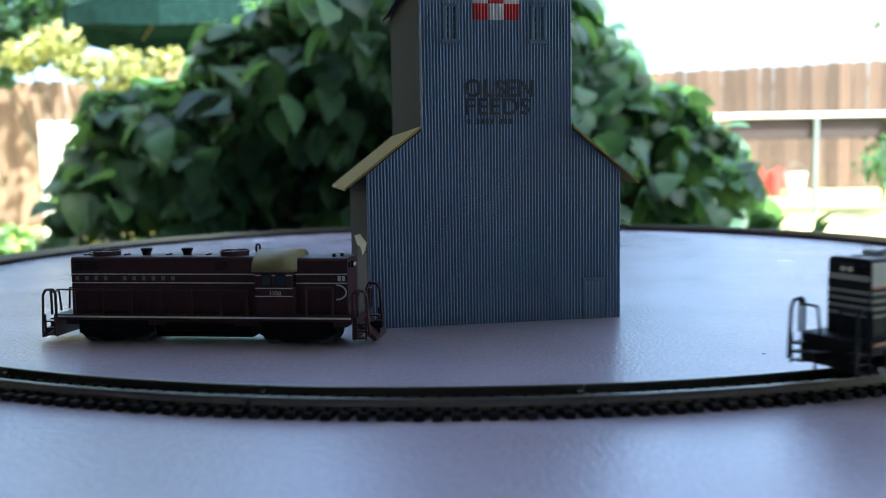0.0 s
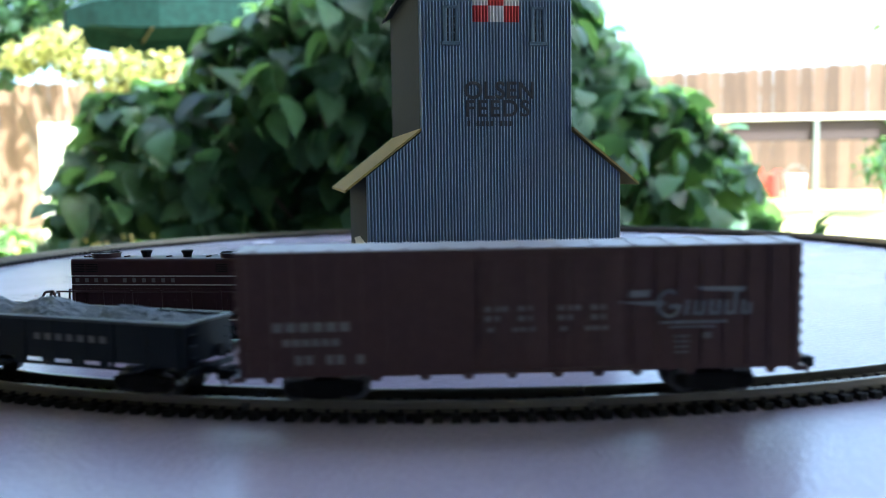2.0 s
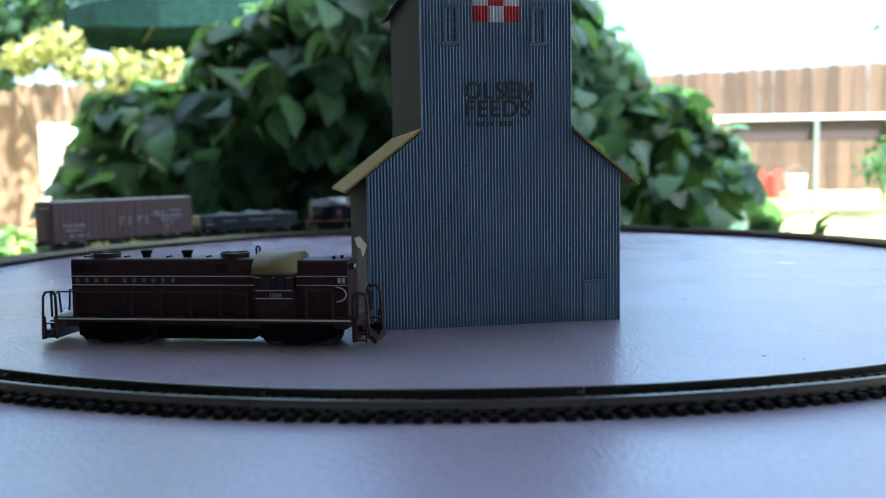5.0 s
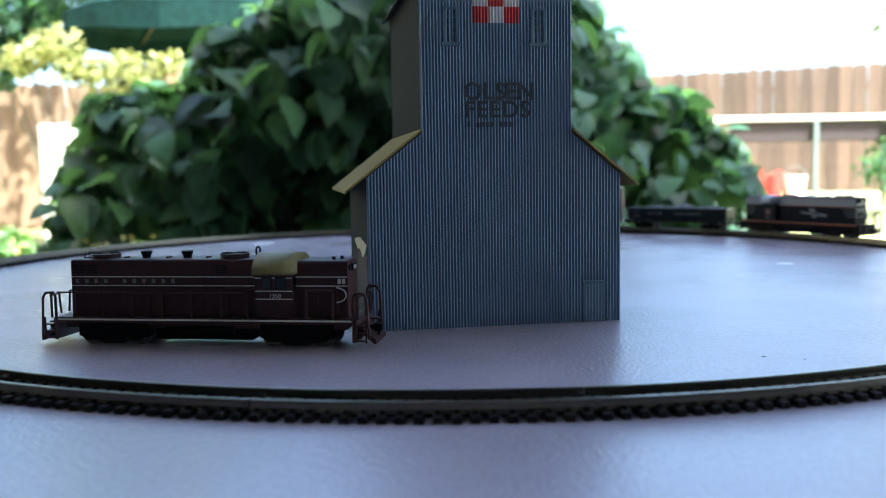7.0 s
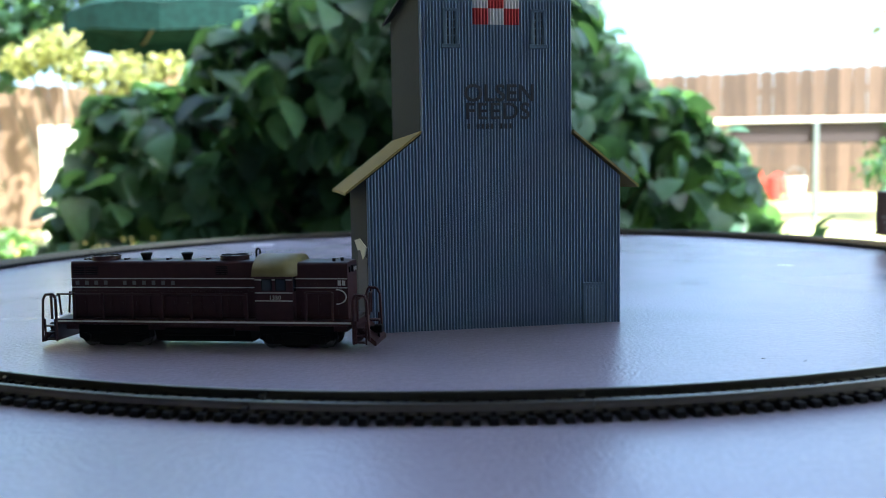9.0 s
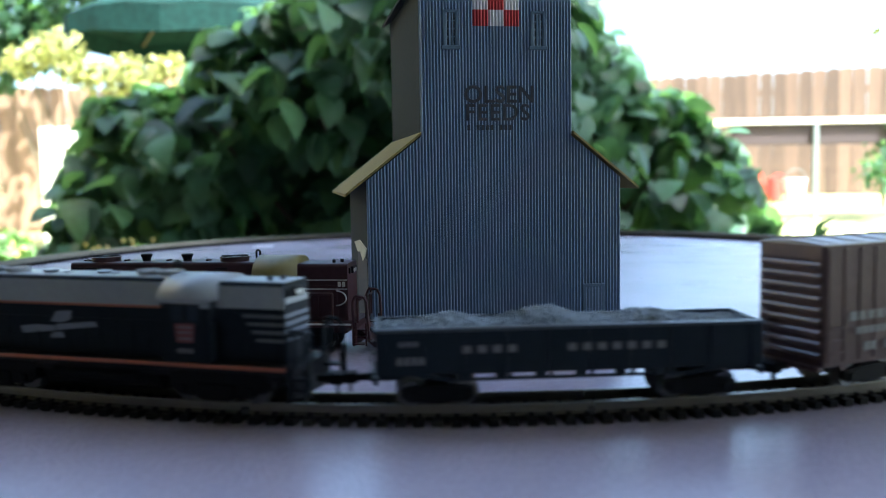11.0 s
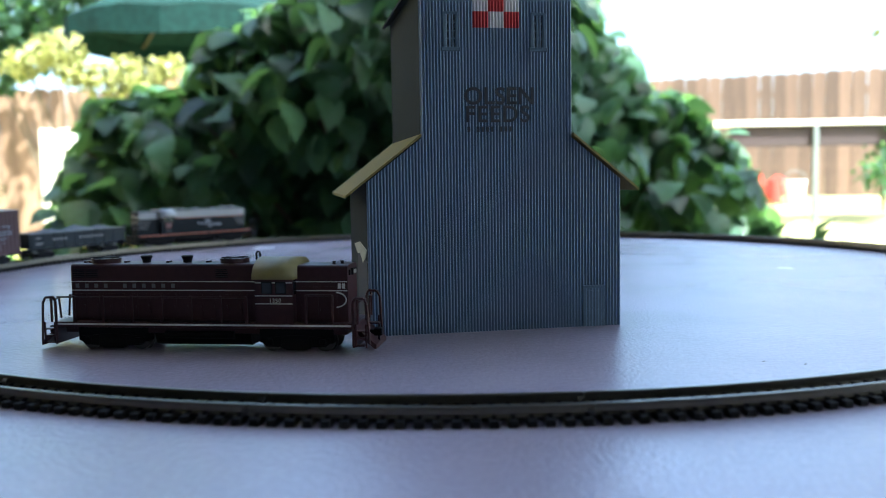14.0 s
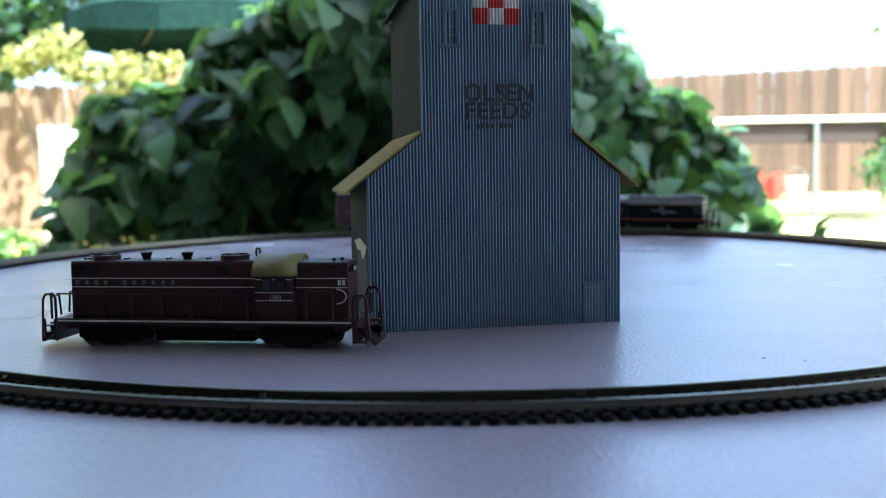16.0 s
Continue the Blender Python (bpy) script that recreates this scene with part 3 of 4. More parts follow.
            for pts in ([(-22.6, 13.0), (-13.0, 13.9), (-13.0, 15.0), (-18.0, 15.2), (-22.6, 14.7)], [(-14.6, 12.2), (-10.6, 12.4), (-11.0, 13.6), (-14.0, 13.6)],
                        [(-12.8, 14.0), (-1.6, 15.2), (-2.0, 16.3), (-12.8, 15.4)], [(-14.2, 16.0), (-12.6, 18.4), (-8.4, 18.6), (-8.8, 16.6), (-11.0, 15.9)]):
                prism(bm, pts, "y", *sorted((y - 0.05, y + 0.05)))
            part("logo_shape", bm, M_LOGO, lh, "white script-like emblem")
            bm = B()
            prism(bm, [(21, 13.2), (25, 13.2), (25.3, 17.2), (20.7, 17.2)], "y", *sorted((s * (CW + 0.04), s * (CW + 0.12))))
            part("shield", bm, M_SHIELD, cab, "red and white shield emblem")
            bm = B()
            for z in (13.9, 15.2, 16.3):
                box(bm, 21.3, 24.7, *sorted((s * (CW + 0.1), s * (CW + 0.16))), z, z + 0.3)
            part("shield_bar", bm, M_LOGO, cab)
            bm = B()
            bars(bm, "####", 21.2, 10.9, 0.7, 1.0, 0.3, s * (CW + 0.08))
            part("number_bars", bm, M_LETTER, cab)
        for x0, x1, zz in ((-43.3, 17.0, 26.42), (29.4, 44.9, 25.92)):
            bm = B()
            box(bm, x0, x1, -4.6, 4.6, zz - 0.05, zz + 0.1)
            part("grey_roof", bm, M_GREY, lh if x0 < 0 else sh, "light grey roof")
        for x, h in ((45.05, sh), (-43.45, lh)):
            bm = B()
            for j in range(4):
                box(bm, x - 0.12, x + 0.12, -HW + 0.3, HW - 0.3, 13.4 + 1.7 * j, 14.2 + 1.7 * j)
            part("end_stripe", bm, M_LOGO, h, "white end stripes")
            bm = B()
            box(bm, x - 0.1, x + 0.1, -HW + 0.4, HW - 0.4, 21.4, 22.7)
            part("grey_band", bm, M_GREY, h)
        tagged(o, "black-green model diesel locomotive with grey top on the track", "locomotive")
    return o


def hopper_car():
    o = new("hopper_car")
    L, W2 = 40.2, 8.3
    bm = B()
    box(bm, -L + 0.6, L - 0.6, -W2 + 0.6, W2 - 0.6, 7.4, 8.2)
    part("floor_plate", bm, M_GON, o)
    for s in (-1, 1):
        bm = B()
        box(bm, -L, L, *sorted((s * (W2 - 0.7), s * W2)), 7.2, 16.1)
        part("side_sheet", bm, M_GON, o, "dark blue-black side sheet")
        bm = B()
        box(bm, *sorted((s * (L - 0.7), s * L)), -W2 + 0.6, W2 - 0.6, 8.0, 16.1)
        part("end_sheet", bm, M_GON, o)
    bm = B()
    for s in (-1, 1):
        box(bm, -L - 0.3, L + 0.3, *sorted((s * (W2 - 0.9), s * (W2 + 0.35))), 15.9, 16.6, 0.1)
        box(bm, *sorted((s * (L - 0.8), s * (L + 0.4))), -W2, W2, 15.9, 16.6, 0.1)
    part("top_rim", bm, M_RIM, o, "raised rim around the top")
    for s in (-1, 1):
        for i in range(10):
            x = -L + 2.0 + i * (2 * L - 4.0) / 9
            bm = B()
            prism(bm, [(x - 0.45, 6.2), (x + 0.45, 6.2), (x + 0.45, 15.9), (x - 0.45, 15.9)], "y", *sorted((s * W2, s * (W2 + 0.3))))
            part("side_rib", bm, M_GON, o)
        bm = B()
        box(bm, -24, 24, *sorted((s * (W2 - 0.6), s * (W2 + 0.1))), 5.6, 6.2)
        part("side_sill", bm, M_GON, o, "thin side sill with slots above")
        for x in (-22.5, -14.5, -6.3, 2.0, 10.3, 18.5):
            bm = B()
            box(bm, x - 1.2, x + 1.2, *sorted((s * (W2 - 0.6), s * W2)), 6.1, 7.3)
            part("sill_post", bm, M_GON, o)
        turn = Matrix.Rotation(math.pi, 4, "Z") if s > 0 else Matrix.Identity(4)
        y = -(W2 + 0.32)
        bm = B()
        bars(bm, "####   #######", -22.4, 11.4, 1.7, 1.5, 1.4, y)
        part("side_lettering", bm, M_LETTER, o, "row of white block letters").matrix_basis = turn
        bm = B()
        bars(bm, "###", -35.4, 13.0, 1.0, 1.0, 0.4, y)
        bars(bm, "####", -35.8, 9.2, 1.0, 1.6, 0.5, y)
        part("side_data", bm, M_LETTER, o).matrix_basis = turn
    # slope sheets at the ends
    for s in (-1, 1):
        bm = B()
        prism(bm, [(s * L, 8.0), (s * 24, 5.0), (s * 24, 6.0), (s * L, 9.2)], "y", -W2 + 0.8, W2 - 0.8)
        part("slope_sheet", bm, M_GON, o)
        bm = B()
        box(bm, *sorted((s * 24, s * (L + 1.5))), -1.8, 1.8, 4.6, 6.4, 0.1)
        box(bm, *sorted((s * (L - 0.4), s * (L + 0.5))), -W2, W2, 5.2, 6.6, 0.1)
        part("end_sill", bm, M_GON, o)
        for t in (-1, 1):
            bm = B()
            for z in (6.5, 9.0, 11.5, 14.0):
                tube(bm, [(s * (L + 0.6), t * 5.2, z), (s * (L + 0.6), t * 7.8, z)], 0.2, 5)
            part("grab_iron", bm, M_GON, o)
        bm = B()
        cyl(bm, (s * (L + 0.9), 3.0, 9.0), (s * (L + 1.3), 3.0, 9.0), 1.6, n=16)
        part("brake_wheel", bm, M_BLACK, o)
        make_coupler(o, s * (L + 0.6), s, 5.2)
    bm = B()
    box(bm, -24, 24, -0.9, 0.9, 5.3, 6.2)
    part("centre_sill", bm, M_GON, o)
    # the load: three lumpy heaps
    bm = B()
    nx, ny = 90, 22
    grid = []
    for i in range(nx + 1):
        row = []
        for j in range(ny + 1):
            u, w = i / nx * 2 - 1, j / ny * 2 - 1
            heap = 2.6 * math.exp(-((u + 0.62) / 0.17) ** 2) + 3.6 * math.exp(-((u + 0.1) / 0.2) ** 2) + 2.2 * math.exp(-((u - 0.45) / 0.22) ** 2)
            z = 15.9 + heap * max(0, 1 - w * w) + 0.9 * noise.noise((u * 9, w * 3, 1)) + 0.8 * noise.noise((u * 34, w * 9, 4)) + 0.2 * noise.noise((u * 80, w * 20, 6))
            row.append(bm.verts.new((u * (L - 0.8) * K, w * (W2 - 0.8) * K, z * K)))
        grid.append(row)
    for i in range(nx):
        for j in range(ny):
            bm.faces.new((grid[i][j], grid[i + 1][j], grid[i + 1][j + 1], grid[i][j + 1]))
    part("load", bm, M_COAL, o, "heaped grey stone load")
    for x in (-27.5, 27.5):
        make_truck(o, x, 11.0, 2.6, 0.0, 7.0)
    tagged(o, "dark model hopper car heaped with grey stone running on the track", "hopper car")
    return o


def box_car():
    o = new("box_car")
    L, W2, Z0, Z1 = 58.1, 8.9, 5.8, 31.8
    bm = B()
    box(bm, -L, L, -W2, W2, Z0, Z1, 0.25)
    part("car_body", bm, M_BOX, o, "reddish brown boxcar body")
    for s in (-1, 1):
        # outside posts
        for i in range(25):
            x = -L + 1.4 + i * (2 * L - 2.8) / 24
            if -9.5 < x < 21:
                continue
            bm = B()
            prism(bm, [(x - 0.55, Z0 + 1), (x + 0.55, Z0 + 1), (x + 0.55, Z1 - 1), (x - 0.55, Z1 - 1)], "y", *sorted((s * (W2 - 0.1), s * (W2 + 0.3))))
            part("side_post", bm, M_BOX, o)
        # two plug doors
        for x0 in (-9.0, 6.0):
            bm = B()
            box(bm, x0, x0 + 14.6, *sorted((s * (W2 - 0.1), s * (W2 + 0.4))), Z0 + 0.9, Z1 - 0.9, 0.15)
            d = part("sliding_door", bm, M_BOX, o, "panelled double door")
            for j in range(4):
                bm = B()
                box(bm, x0 + 1 + 3.3 * j, x0 + 3.7 + 3.3 * j, *sorted((s * (W2 + 0.35), s * (W2 + 0.6))), Z0 + 2, Z1 - 2, 0.1)
                part("door_panel", bm, M_BOX, d)
            for x in (x0 + 3.4, x0 + 10.4):
                bm = B()
                tube(bm, [(x, s * (W2 + 0.75), Z0 + 1.2), (x, s * (W2 + 0.75), Z1 - 1.2)], 0.22, 5)
                part("lock_rod", bm, M_BOX, d)
        bm = B()
        box(bm, -11, 23, *sorted((s * (W2 - 0.1), s * (W2 + 0.6))), Z1 - 0.9, Z1 - 0.3, 0.1)
        part("door_track", bm, M_BOX, o)
        bm = B()
        box(bm, -11, 23, *sorted((s * (W2 - 0.1), s * (W2 + 0.6))), Z0 + 0.1, Z0 + 0.8, 0.1)
        part("door_track", bm, M_BOX, o)
        # bottom tabs
        for x in (-52, -30, -20, -11, -2, 7.5, 16, 24, 35, 52):
            bm = B()
            prism(bm, [(x - 1.2, Z0 + 0.2), (x + 1.2, Z0 + 0.2), (x + 0.8, Z0 - 1.0), (x - 0.8, Z0 - 1.0)], "y", *sorted((s * (W2 - 0.6), s * W2)))
            part("sill_tab", bm, M_BOX, o)
        turn = Matrix.Rotation(math.pi, 4, "Z") if s > 0 else Matrix.Identity(4)
        y = -(W2 + 0.5)
        bm = B()
        bars(bm, "######", -51.0, 15.4, 2.0, 1.9, 0.75, y)
        bars(bm, "######", -49.0, 12.4, 1.5, 1.5, 0.5, y)
        bars(bm, "## ## #", -46.5, 8.6, 1.5, 1.9, 0.6, y)
        part("side_lettering", bm, M_LETTER, o, "rows of small white letters").matrix_basis = turn
        bm = B()
        yd = -(W2 + 0.68)
        for x0 in (-7.5, 7.5):
            bars(bm, "### ##", x0, 18.8, 1.2, 1.1, 0.5, yd)
            bars(bm, "##  ##", x0, 16.8, 1.2, 1.1, 0.5, yd)
            bars(bm, "#  ###", x0 + 0.5, 14.6, 1.2, 0.9, 0.5, yd)
        part("door_lettering", bm, M_LETTER, o).matrix_basis = turn
        bm = B()
        ya, yb = y - 0.06, y + 0.06
        prism(bm, [(19.5, 20.3), (29.5, 20.3), (29.5, 19.3), (25.0, 19.5)], "y", ya, yb)
        prism(bm, [(36.0, 23.2), (46.6, 23.0), (46.0, 22.0), (37.0, 22.4)], "y", ya, yb)
        prism(bm, [(22.4, 22.6), (26.6, 22.6), (26.2, 21.2), (22.0, 21.2)], "y", ya, yb)
        # a large open ring with a tongue, then low slanted strokes
        tube(bm, [(30.4 + 2.2 * math.cos(radians(a)), y, 19.7 + 2.7 * math.sin(radians(a))) for a in range(50, 351, 20)], 0.42, 5)
        prism(bm, [(30.6, 19.6), (33.0, 19.6), (32.8, 18.7), (30.4, 18.7)], "y", ya, yb)
        for x, h in ((33.6, 3.2), (35.4, 3.0), (37.0, 3.0), (38.6, 3.1), (40.2, 3.1), (41.8, 3.0), (43.5, 5.0), (45.2, 3.0), (46.6, 2.4)):
            prism(bm, [(x, 17.3), (x + 0.75, 17.3), (x + 0.75 + 0.12 * h, 17.3 + h), (x + 0.12 * h, 17.3 + h)], "y", ya, yb)
        for x in (35.6, 38.8, 42.0, 45.4):
            prism(bm, [(x, 17.3), (x + 1.6, 17.3), (x + 1.7, 17.9), (x + 0.1, 17.9)], "y", ya, yb)
        box(bm, 28.5, 42.5, ya, yb, 15.6, 16.1)
        box(bm, 30.5, 40.0, ya, yb, 14.7, 15.0)
        part("logo_shape", bm, M_LOGO, o, "large white flowing emblem").matrix_basis = turn
        bm = B()
        for z in (9.4, 10.5, 11.6, 12.7):
            box(bm, 31.6, 34.6, -W2 - 0.55, -W2 - 0.45, z, z + 0.4)
        box(bm, 37.4, 39.2, -W2 - 0.55, -W2 - 0.45, 12.4, 13.6)
        part("data_panel", bm, M_LETTER, o).matrix_basis = turn
        bm = B()
        for z in (9, 11.6, 14.2):
            tube(bm, [(s * 53.0, -s * 0 + s * (W2 + 0.8), z), (s * 56.6, s * (W2 + 0.8), z)], 0.2, 5)
        part("grab_iron", bm, M_BOX, o)
    # corrugated ends
    for s in (-1, 1):
        for j in range(9):
            z = Z0 + 2.4 + j * 2.4
            bm = B()
            cyl(bm, (s * L, -W2 + 0.9, z), (s * L, W2 - 0.9, z), 0.7, n=12)
            part("end_rib", bm, M_END, o, "glossy corrugated end rib")
        bm = B()
        box(bm, *sorted((s * (L - 0.1), s * (L + 0.3))), -W2 + 0.5, W2 - 0.5, Z1 - 3.2, Z1 - 0.2, 0.1)
        part("end_plate", bm, M_END, o)
        bm = B()
        for y in (5.2, 7.4):
            tube(bm, [(s * (L + 1.2), y, Z0 + 1), (s * (L + 1.2), y, Z0 + 12)], 0.2, 5)
        for i in range(5):
            tube(bm, [(s * (L + 1.2), 5.2, Z0 + 2 + 2.2 * i), (s * (L + 1.2), 7.4, Z0 + 2 + 2.2 * i)], 0.2, 5)
        part("end_ladder", bm, M_BOX, o)
        bm = B()
        box(bm, *sorted((s * (L - 1), s * (L + 1.6))), -W2 + 0.4, W2 - 0.4, Z0 - 0.9, Z0 + 0.2, 0.15)
        part("end_platform", bm, M_BOX, o)
        make_coupler(o, s * (L + 0.4), s, 5.0)
    # ribbed roof
    bm = B()
    prism(bm, [(-W2 - 0.2, Z1 - 0.25), (W2 + 0.2, Z1 - 0.25), (W2 + 0.2, Z1 + 0.05), (0, Z1 + 0.7), (-W2 - 0.2, Z1 + 0.05)], "x", -L - 0.2, L + 0.2)
    roof = part("roof", bm, M_BOXROOF, o, "pale weathered ribbed roof")
    for i in range(15):
        x = -L + 3.5 + i * (2 * L - 7) / 14
        bm = B()
        for s in (-1, 1):
            prism(bm, [(s * (W2 - 0.4), Z1 + 0.05), (s * 0.3, Z1 + 0.7), (s * 0.3, Z1 + 0.95), (s * (W2 - 0.4), Z1 + 0.32)], "x", x - 0.5, x + 0.5)
        part("roof_rib", bm, M_BOXROOF, roof)
    bm = B()
    box(bm, -40, 40, -1.5, 1.5, 4.0, Z0 + 0.1)
    for x in (-18, 9, 20):
        box(bm, x, x + 7, -5, 5, 4.8, Z0 + 0.1, 0.2)
    part("centre_sill", bm, M_TRUCK, o)
    for x in (-41.0, 41.0):
        make_truck(o, x, 12.0, 2.7, 0.0, 7.0)
    tagged(o, "long reddish brown model boxcar with pale ribbed roof", "boxcar")
    return o


parked = locomotive("maroon")
parked.matrix_basis = pose(-0.0722, 0.2655, 0, 0, 0, -8.35)
engine = locomotive("green")
hopper = hopper_car()
boxcar = box_car()
# ---- the yard ----
M_GROUND = material("lawn_soil", (0.17, 0.20, 0.06), 0.9, 0, 0.4, 25, 1.2, bump=0.02, bump_scale=30, tint=(0.30, 0.28, 0.13))
M_FENCE = material("weathered_fence", (0.115, 0.072, 0.052), 0.85, 0, 0.45, 18, 2.5, stretch=(6, 6, 0.5), per_object=0.8)
# the same fence wood, lightened to carry the strong sun on the left fence
M_FENCE_SUNLIT = material("fence_sunlit_tone", (0.20, 0.125, 0.08), 0.85, 0, 0.4, 18, 2.5, stretch=(6, 6, 0.5), per_object=0.7)
M_REAR_WALL = material("rear_wall_stucco", (0.17, 0.175, 0.19), 0.9, 0, 0.1, 60, 2)
M_SIDE_BOUNCE = material("warm_bounce_wall", (0.36, 0.31, 0.23), 0.9, 0, 0.1, 60, 2)
M_COVER = material("dark_overhead_cover", (0.085, 0.085, 0.09), 0.8, 0, 0.15, 60, 2)
M_PATIO = material("patio_concrete", (0.18, 0.175, 0.17), 0.9, 0, 0.15, 60, 3)
M_LEAF = material("leaf_green", (0.032, 0.066, 0.052), 0.45, 0, 0.45, 60, 9, trans=(0.12, 0.24, 0.06), island=0.8, tint=(0.062, 0.13, 0.085), spec=0.3)
M_LEAF_ONE = material("leaf_green_single", (0.033, 0.069, 0.056), 0.42, 0, 0.4, 60, 9, trans=(0.12, 0.24, 0.06), per_object=0.8, tint=(0.068, 0.135, 0.095), spec=0.35)
# yellow-green leaf pushed towards white, so the colour itself carries strong sun
M_LEAF_SUN = material("leaf_sun_lightened", (0.10, 0.115, 0.04), 0.5, 0, 0.6, 60, 6, trans=(0.42, 0.44, 0.14), island=1.2, tint=(0.30, 0.31, 0.13))
M_LEAF_MID = material("leaf_fresh_green", (0.05, 0.10, 0.03), 0.45, 0, 0.5, 60, 6, trans=(0.2, 0.36, 0.06), island=1.0, tint=(0.10, 0.18, 0.06))
M_STEM = material("stem_bark", (0.08, 0.065, 0.04), 0.85, 0, 0.3, 60, 8)
M_BARK = material("trunk_bark", (0.22, 0.13, 0.08), 0.9, 0, 0.8, 30, 9, bump=0.02, bump_scale=22, stretch=(1, 1, 0.3))
M_BLOOM = material("yellow_bloom", (0.75, 0.68, 0.32), 0.6, 0, 0.2, trans=(0.8, 0.7, 0.2))
M_TARP = material("teal_canvas", (0.006, 0.022, 0.020), 0.85, 0, 0.6, 30, 6, spec=0.1)
M_SHEDWALL = material("white_board_wall", (0.78, 0.74, 0.68), 0.8, 0, 0.1, 20, 2)
M_LUMBER = material("red_brown_lumber", (0.03, 0.018, 0.019), 0.8, 0, 0.3, 20, 4, stretch=(0.4, 4, 4))
# bench top wood, whitened for the sun that falls on it
M_PLANK_SUNLIT = material("plank_sunlit_tone", (0.72, 0.68, 0.62), 0.8, 0, 0.15, 20, 4, stretch=(0.4, 4, 4))
M_REDPL = material("red_plastic", (0.6, 0.04, 0.03), 0.4, 0, 0.1)
M_WHITEPL = material("white_plastic", (0.8, 0.8, 0.78), 0.4, 0, 0.06)
M_GALV = material("galvanised_post", (0.16, 0.18, 0.18), 0.5, 0.5, 0.2)


def rise(y):
    return -0.74 + 0.47 * min(1, max(0, (y - 4) / 6)) ** 1.3


def ground():
    bm = B()
    xs = [-400, -60, -25, -12, -8, -6, -4, -2, 0, 2, 4, 6, 8, 12, 25, 60, 400]
    ys = [-400, -60, -20, -8, -4, -2, 0, 2, 3, 4, 5, 6, 7, 8, 9, 10, 11, 12, 14, 20, 60, 400]
    vs = [[bm.verts.new((x, y, rise(y) + (0.02 * noise.noise((x, y, 0)) if 3 < y < 10 else 0))) for x in xs] for y in ys]
    for j in range(len(ys) - 1):
        for i in range(len(xs) - 1):
            bm.faces.new((vs[j][i], vs[j][i + 1], vs[j + 1][i + 1], vs[j + 1][i]))
    tagged(part("ground", bm, M_GROUND), "sunlit dry lawn and bare soil of a back yard", "ground", kind="structure")


ground()


# walls and cover out of view, added to keep sun and sky off the table
def house():
    bm = B()
    box(bm, -7, 7, -2.7, -2.4, -0.74, 2.3, k=1)
    tagged(part("wall_rear", bm, M_REAR_WALL), "unseen plain wall added behind the table to block light", "wall", kind="structure")
    bm = B()
    box(bm, -7, 4.1, -2.7, 1.06, 2.3, 2.42, k=1)
    tagged(part("ceiling_shade", bm, M_COVER), "unseen flat cover added to shade table and shrub", "ceiling", kind="structure")
    # added wall out of view: cuts the left sky, returns warm sunlight
    bm = B()
    box(bm, -3.8, -3.5, -2.4, 4.8, -0.74, 2.6, k=1)
    tagged(part("wall_side", bm, M_SIDE_BOUNCE), "unseen cream wall added to block left sky and bounce warm light", "wall", kind="structure")
    bm = B()
    box(bm, -7, 7, -2.4, 1.2, -0.75, -0.736, k=1)
    tagged(part("pavement_patio", bm, M_PATIO), "concrete patio slab under the table", "pavement", kind="structure")


house()


def leaf_mesh(name, length, width, curl, fold, mat):
    """An ovate leaf with a pointed tip, folded along its midrib and curled down; base at the origin, tip along +x."""
    bm = B()
    st = [(0.0, 0.12), (0.06, 0.55), (0.16, 0.86), (0.3, 1.0), (0.48, 0.95), (0.66, 0.73), (0.82, 0.42), (0.93, 0.16), (1.0, 0.0)]
    rows = []
    for u, w in st:
        x = u * length * (1 - 0.15 * curl * u)
        z = -curl * length * u * u * 0.5
        h = w * width / 2
        rows.append((bm.verts.new((x, -h, z + fold * h)), bm.verts.new((x, 0, z)), bm.verts.new((x, h, z + fold * h))))
    for p, q in zip(rows, rows[1:]):
        bm.faces.new((p[0], q[0], q[1], p[1]))
        bm.faces.new((p[1], q[1], q[2], p[2]))
    me = bpy.data.meshes.new(name)
    bm.to_mesh(me)
    bm.free()
    me.materials.append(mat)
    for p in me.polygons:
        p.use_smooth = True
    return me


LEAVES = [leaf_mesh("leaf", 0.090, 0.070, 0.6, 0.2, M_LEAF_ONE), leaf_mesh("leaf", 0.080, 0.072, 0.9, 0.12, M_LEAF_ONE),
          leaf_mesh("leaf", 0.102, 0.072, 0.4, 0.28, M_LEAF_ONE), leaf_mesh("leaf", 0.068, 0.056, 0.7, 0.3, M_LEAF_ONE)]
LEAF_SHAPES = []
for me in LEAVES:
    LEAF_SHAPES.append(([v.co.copy() for v in me.vertices], [tuple(p.vertices) for p in me.polygons]))


def leaf_turn(rng, out_deg, droop):
    """A turn for a leaf: it points along out_deg in plan, hangs by droop, and rolls a little."""
    return (Matrix.Rotation(radians(out_deg), 4, "Z") @ Matrix.Rotation(radians(droop), 4, "Y") @ Matrix.Rotation(radians(rng.uniform(-35, 35)), 4, "X"))


def joined_leaves(name, mats, mat, parent):
    """Many leaves as one mesh; mats are (shape index, matrix)."""
    vs, fs = [], []
    for k, m in mats:
        co, po = LEAF_SHAPES[k]
        b = len(vs)
        vs.extend((m @ c)[:] for c in co)
        fs.extend(tuple(b + i for i in p) for p in po)
    me = bpy.data.meshes.new(name)
    me.from_pydata(vs, [], fs)
    me.materials.append(mat)
    for p in me.polygons:
        p.use_smooth = True
    ob = new(name, me)
    ob.parent = parent
    tagged(ob, kind="stuff")
    return ob


